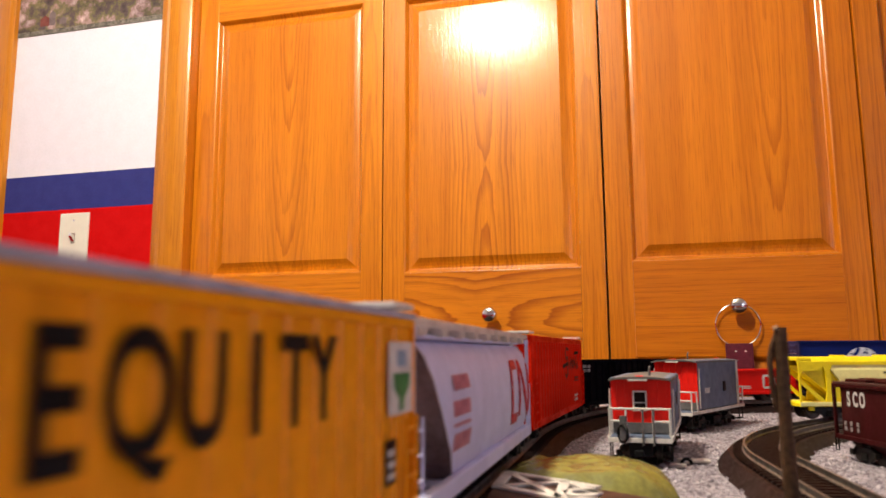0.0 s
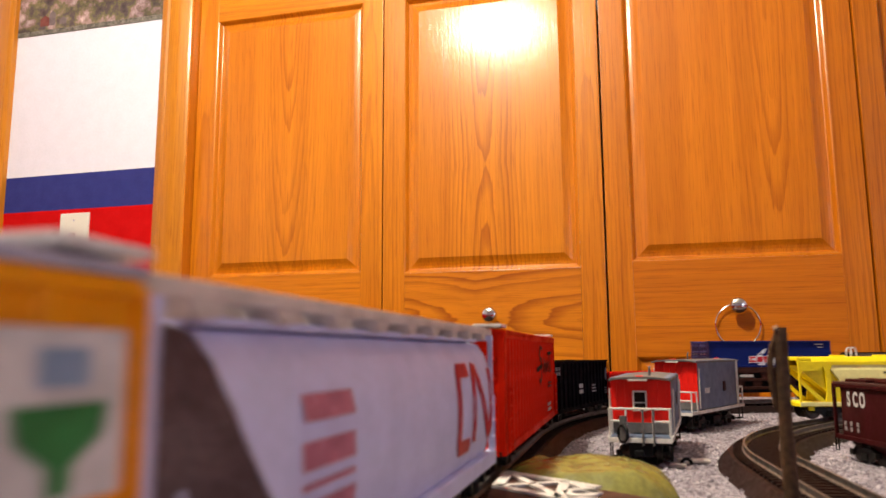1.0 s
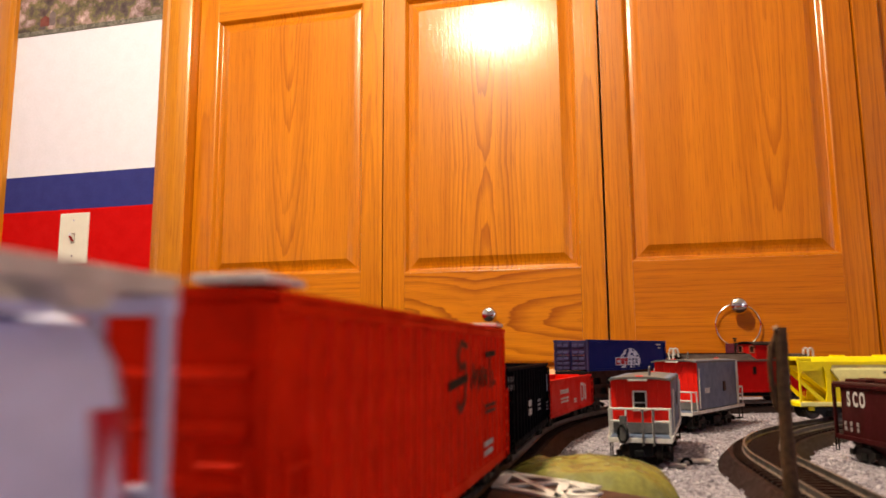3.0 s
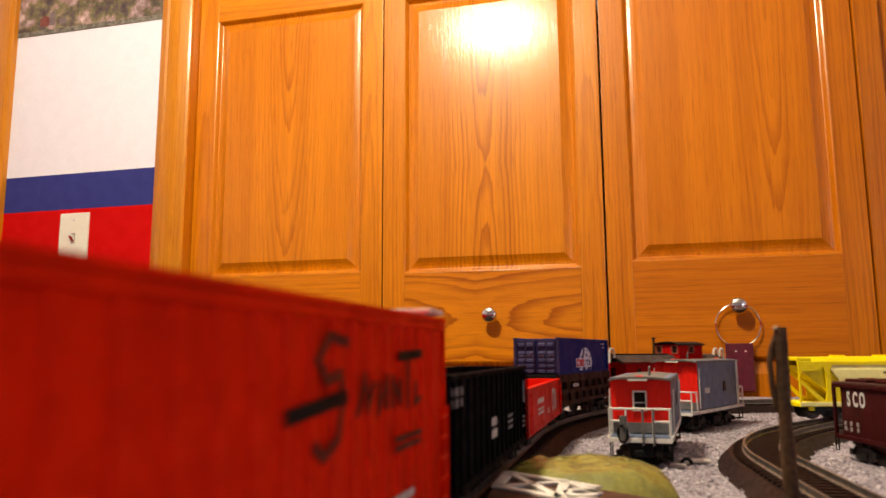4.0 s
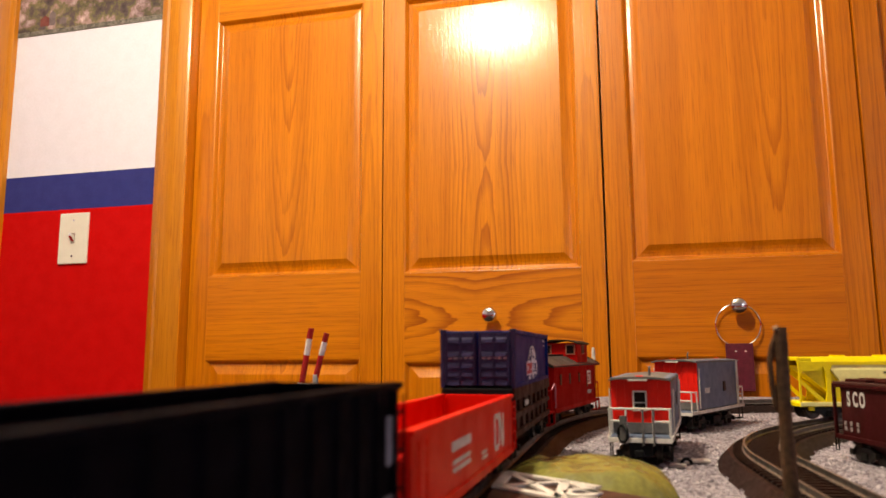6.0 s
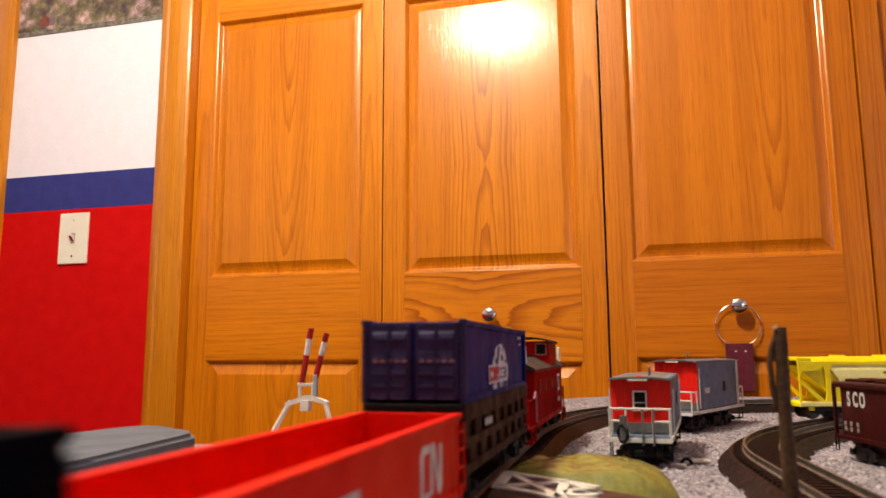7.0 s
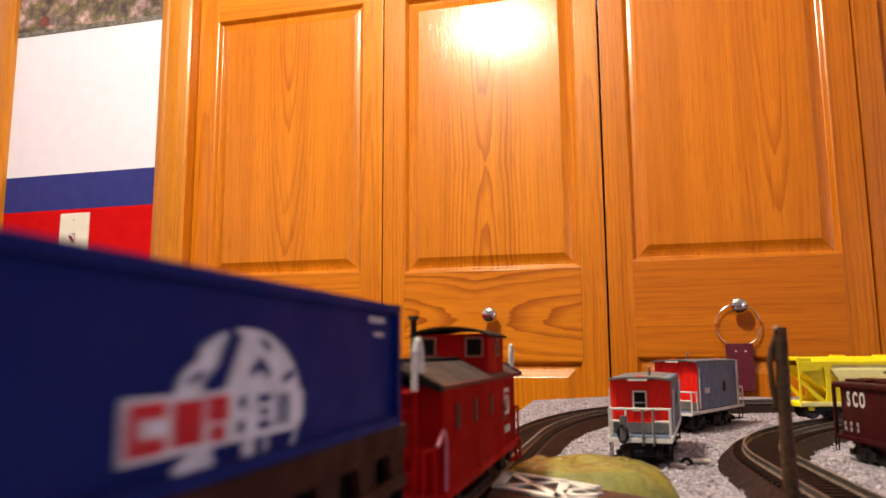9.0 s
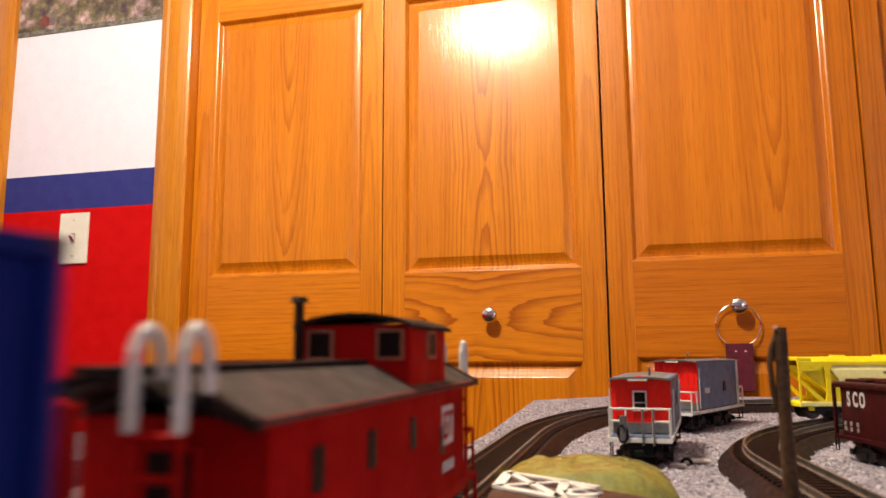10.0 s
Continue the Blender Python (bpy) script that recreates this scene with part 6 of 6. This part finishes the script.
def crossing_gate():
    """Pair of raised striped arms on a splayed white frame."""
    ob = tagged(empty("crossing_gate", pose(-0.2015, 0.4350, 0.0)), "model crossing gates with red-and-white arms raised on white frame", "crossing gate")
    stripe = plain("stripe_red", (0.42, 0.012, 0.014), 0.45)
    bm = bmesh.new()
    for a, b in (((-0.0220, -0.004, 0.0085), (-0.0110, 0, 0.0300)), ((0.0210, -0.004, 0.0085), (0.0130, 0, 0.0300)), ((-0.0250, -0.004, 0.0085), (-0.0180, -0.004, 0.0085))):
        bm_tube(bm, a, b, 0.0016, seg=8)
    part("splayed_leg", bm, PINKWHITE, ob, smooth=True)
    bm = bmesh.new()
    bm_prism(bm, [(-0.0140, 0.0290), (-0.0020, 0.0335), (0.0040, 0.0340), (0.0150, 0.0300), (0.0150, 0.0280), (0.0040, 0.0305), (-0.0020, 0.0300), (-0.0140, 0.0265)], "y", -0.002, 0.002)
    part("cross_beam", bm, PINKWHITE, ob)
    part("motor_box", _bx((-0.0030, -0.003, 0.0240), (0.0028, 0.003, 0.0310), 0.0005), PINKWHITE, ob, "white box")
    part("base_plate", _bx((-0.027, -0.007, 0.0), (0.025, 0.006, 0.0085), 0.001), PINKWHITE, ob, "white base")
    for x in (-0.0045, 0.0045):
        part("upright", _bx((x - 0.0009, -0.001, 0.0330), (x + 0.0009, 0.001, 0.0420), 0.0002), PINKWHITE, ob)
    part("upright_tie", _bx((-0.0060, -0.0012, 0.0395), (0.0052, 0.0012, 0.0415), 0.0003), PINKWHITE, ob)
    part("counterweight", _bx((0.0048, -0.0015, 0.0330), (0.0076, 0.0015, 0.0470), 0.0005), plain("gate_grey", (0.40, 0.40, 0.44), 0.5), ob, "grey counterweight arm")
    for x0, x1, zt in ((-0.0035, 0.0022, 0.0765), (0.0060, 0.0130, 0.0732)):
        zb = 0.0420 if x0 < 0 else 0.0450
        arm = None
        for k, (f0, f1, m) in enumerate(((0.0, 0.50, stripe), (0.50, 0.80, PINKWHITE), (0.80, 1.0, stripe))):
            bm = bmesh.new()
            a = Vector((x0 + (x1 - x0) * f0, 0.0005, zb + (zt - zb) * f0))
            b = Vector((x0 + (x1 - x0) * f1, 0.0005, zb + (zt - zb) * f1))
            bm_tube(bm, a, b, 0.0020, seg=8)
            if arm is None:
                arm = part("gate_arm", bm, m, ob, "red and white striped arm")
            else:
                part("stripe", bm, m, arm, "red stripe" if m is stripe else "white stripe")
    return ob


crossing_gate()

bm = bmesh.new()
out = [(-0.42, 0.10), (-0.400, 0.27), (-0.345, 0.340), (-0.336, 0.430), (-0.328, 0.444), (-0.315, 0.446), (-0.272, 0.420), (-0.262, 0.406), (-0.250, 0.30), (-0.240, 0.08)]
bm_prism(bm, out, "z", 0.0, 0.012)
bmesh.ops.bevel(bm, geom=[e for e in bm.edges if all(v.co.z > 0.011 for v in e.verts)], offset=0.003, segments=3, affect="EDGES")
tagged(link("grey_slab", bm, SLABGREY, smooth=True), "smooth blue-grey slab lying at the table's edge", "slab")

bm = bmesh.new()
bm_box(bm, (-0.0080, -0.0040, 0.0004), (0.0080, 0.0040, 0.0022), 0.0006)
ob = link("paper_scrap", bm, PINKWHITE, at=pose(0.0315, 0.4265, 0, 0, 0, 10))
tagged(ob, "small white scrap lying on the grey ballast", "scrap")
bm = bmesh.new()
for a, b in zip(arc_pts(0, 0, 0.0026, 0.0026, 0, 200, 10), arc_pts(0, 0, 0.0026, 0.0026, 0, 200, 10)[1:]):
    bm_tube(bm, (a[0], 0, a[1] + 0.0012), (b[0], 0, b[1] + 0.0012), 0.0009, seg=6)
tagged(link("wire_loop", bm, BLACK, smooth=True, at=pose(0.0270, 0.4150, 0, 0, 0, 10)), "short dark bent wire on the ballast", "wire")
bm = bmesh.new()
bm_box(bm, (-0.0040, -0.0025, 0.0003), (0.0040, 0.0025, 0.0020), 0.0006)
tagged(link("paper_scrap", bm, PINKWHITE, at=pose(0.0225, 0.4095, 0, 0, 0, -15)), "tiny white scrap on the ballast", "scrap")
# pale joiner clips on the rails
for path, s, off in ((main_line, 0.640, -0.0120), (inner_loop, 0.645, 0.0145), (inner_loop, 0.610, 0.0125)):
    p, a = path(s, off)
    bm = bmesh.new()
    bm_box(bm, (-0.0030, -0.0016, 0), (0.0030, 0.0016, 0.0034), 0.0008)
    tagged(link("rail_clip", bm, CHROME, smooth=True, at=pose(p.x, p.y, 0.0068, 0, 0, 90 - math.degrees(a))), "shiny metal rail clip beside the track", "rail clip", "rail clips")


# ---- loose ballast stones: uncountable ----
def stones():
    rng = np.random.default_rng(4)
    line = []
    for path in (main_line, inner_loop):
        for s in np.arange(-0.1, 1.25, 0.01):
            p, _ = path(float(s))
            line.append((p.x, p.y))
    line = np.array(line)
    pts = np.stack([rng.uniform(-0.14, 0.40, 26000), rng.uniform(0.27, 1.05, 26000)], 1)
    keep = rng.uniform(0, 1, len(pts)) < np.clip(0.42 / (pts[:, 1] + 0.05), 0.25, 1)
    pts = pts[keep]
    d = np.min(np.hypot(pts[:, None, 0] - line[None, ::2, 0], pts[:, None, 1] - line[None, ::2, 1]), axis=1)
    edge = np.where(pts[:, 1] < 0.56, -0.104, -0.104 - (pts[:, 1] - 0.56) * 0.04)
    ok = (d > 0.0225) & (pts[:, 0] > edge) & (pts[:, 1] < 1.02 + (pts[:, 0] + 0.05) * 0.1)
    ok &= ~((np.abs(pts[:, 0] + 0.10) < 0.05) & (pts[:, 1] > 0.93 + (pts[:, 0] + 0.12) * 1.1))
    pts = pts[ok]
    base = np.array([(1, 0, 0), (0, 1, 0), (-1, 0, 0), (0, -1, 0), (0, 0, 1), (0, 0, -1)], float)
    tri = np.array([(0, 1, 4), (1, 2, 4), (2, 3, 4), (3, 0, 4), (1, 0, 5), (2, 1, 5), (3, 2, 5), (0, 3, 5)])
    n = len(pts)
    size = rng.uniform(0.0006, 0.0014, n)
    v = base[None] * size[:, None, None] * rng.uniform(0.65, 1.25, (n, 6, 1))
    ang = rng.uniform(0, 6.28, n)
    c, s = np.cos(ang)[:, None], np.sin(ang)[:, None]
    x, y = v[:, :, 0] * c - v[:, :, 1] * s, v[:, :, 0] * s + v[:, :, 1] * c
    v = np.stack([x + pts[:, None, 0], y + pts[:, None, 1], v[:, :, 2] * 0.8 + size[:, None] * 0.25], 2)
    f = tri[None] + (np.arange(n) * 6)[:, None, None]
    me = bpy.data.meshes.new("ballast_stones")
    me.from_pydata(v.reshape(-1, 3).tolist(), [], f.reshape(-1, 3).tolist())
    m, nn, l, b = mat("stone", 0.9, 0, 0.25)
    g = nn.new("ShaderNodeNewGeometry")
    l.new(ramp(nn, l, g.outputs["Random Per Island"], [(0, (0.15, 0.125, 0.160)), (0.4, (0.28, 0.238, 0.295)), (0.85, (0.42, 0.365, 0.435)), (1, (0.58, 0.52, 0.58))]), b.inputs["Base Color"])
    me.materials.append(m)
    tagged(new("ballast_stones", me), "loose pale grey ballast stones on the layout", "ballast", "", "stuff")


stones()


# ---- ties under the rails ----
def ties(track_name, path, s0, s1, pitch):
    parent = bpy.data.objects[track_name]
    bm = bmesh.new()
    bm_box(bm, (-0.0150, -0.0014, 0.0064), (0.0150, 0.0014, 0.0079))
    first = None
    s = s0
    while s < s1:
        p, a = path(s)
        m = pose(p.x, p.y, 0, 0, 0, -math.degrees(a))
        if first is None:
            first = part("tie", bm, TIE, parent, at=m)
        else:
            o = new("tie", first.data)
            o.parent, o.matrix_basis = parent, m
        s += pitch


ties("track_main", main_line, 0.12, 1.15, 0.0068)
ties("track_inner", inner_loop, 0.16, 0.95, 0.0068)


# ---- motion of the train ----
SPEED = 0.0997


def truck_turn(s0, half, x, t):
    """Turn of a truck against its car: the line's heading under it less the car's own."""
    s = s0 - SPEED * t
    a, _ = main_line(s - half)
    b, _ = main_line(s + half)
    d = a - b
    _, head = main_line(s - x)
    want = math.atan2(-math.cos(head), -math.sin(head))
    have = math.atan2(d.y, d.x)
    return (want - have + math.pi) % math.tau - math.pi


def motions():
    by_car = {}
    for ob, s0, half in TRAIN:
        by_car[ob] = (s0, half)
        rows = []
        for k in range(41):
            t = k * 0.25
            s = s0 - SPEED * t
            a, _ = main_line(s - half)
            b, _ = main_line(s + half)
            c, d = (a + b) / 2, a - b
            rows.append((t, pose(c.x, c.y, RAIL_Z, 0, 0, math.degrees(math.atan2(d.y, d.x)))))
        walk(ob, rows)
    for t_ob, car, x in TRUCKS:
        s0, half = by_car[car]
        walk(t_ob, [(k * 0.5, pose(x, 0, 0, 0, 0, math.degrees(truck_turn(s0, half, x, k * 0.5)))) for k in range(21)])
    step = 2 / FPS
    turn = math.degrees(SPEED * step / 0.0052)
    for a_ob, dx in AXLES:
        walk(a_ob, [(k * step, pose(dx, 0, 0.0052, 0, turn * k, 0)) for k in range(151)])


motions()
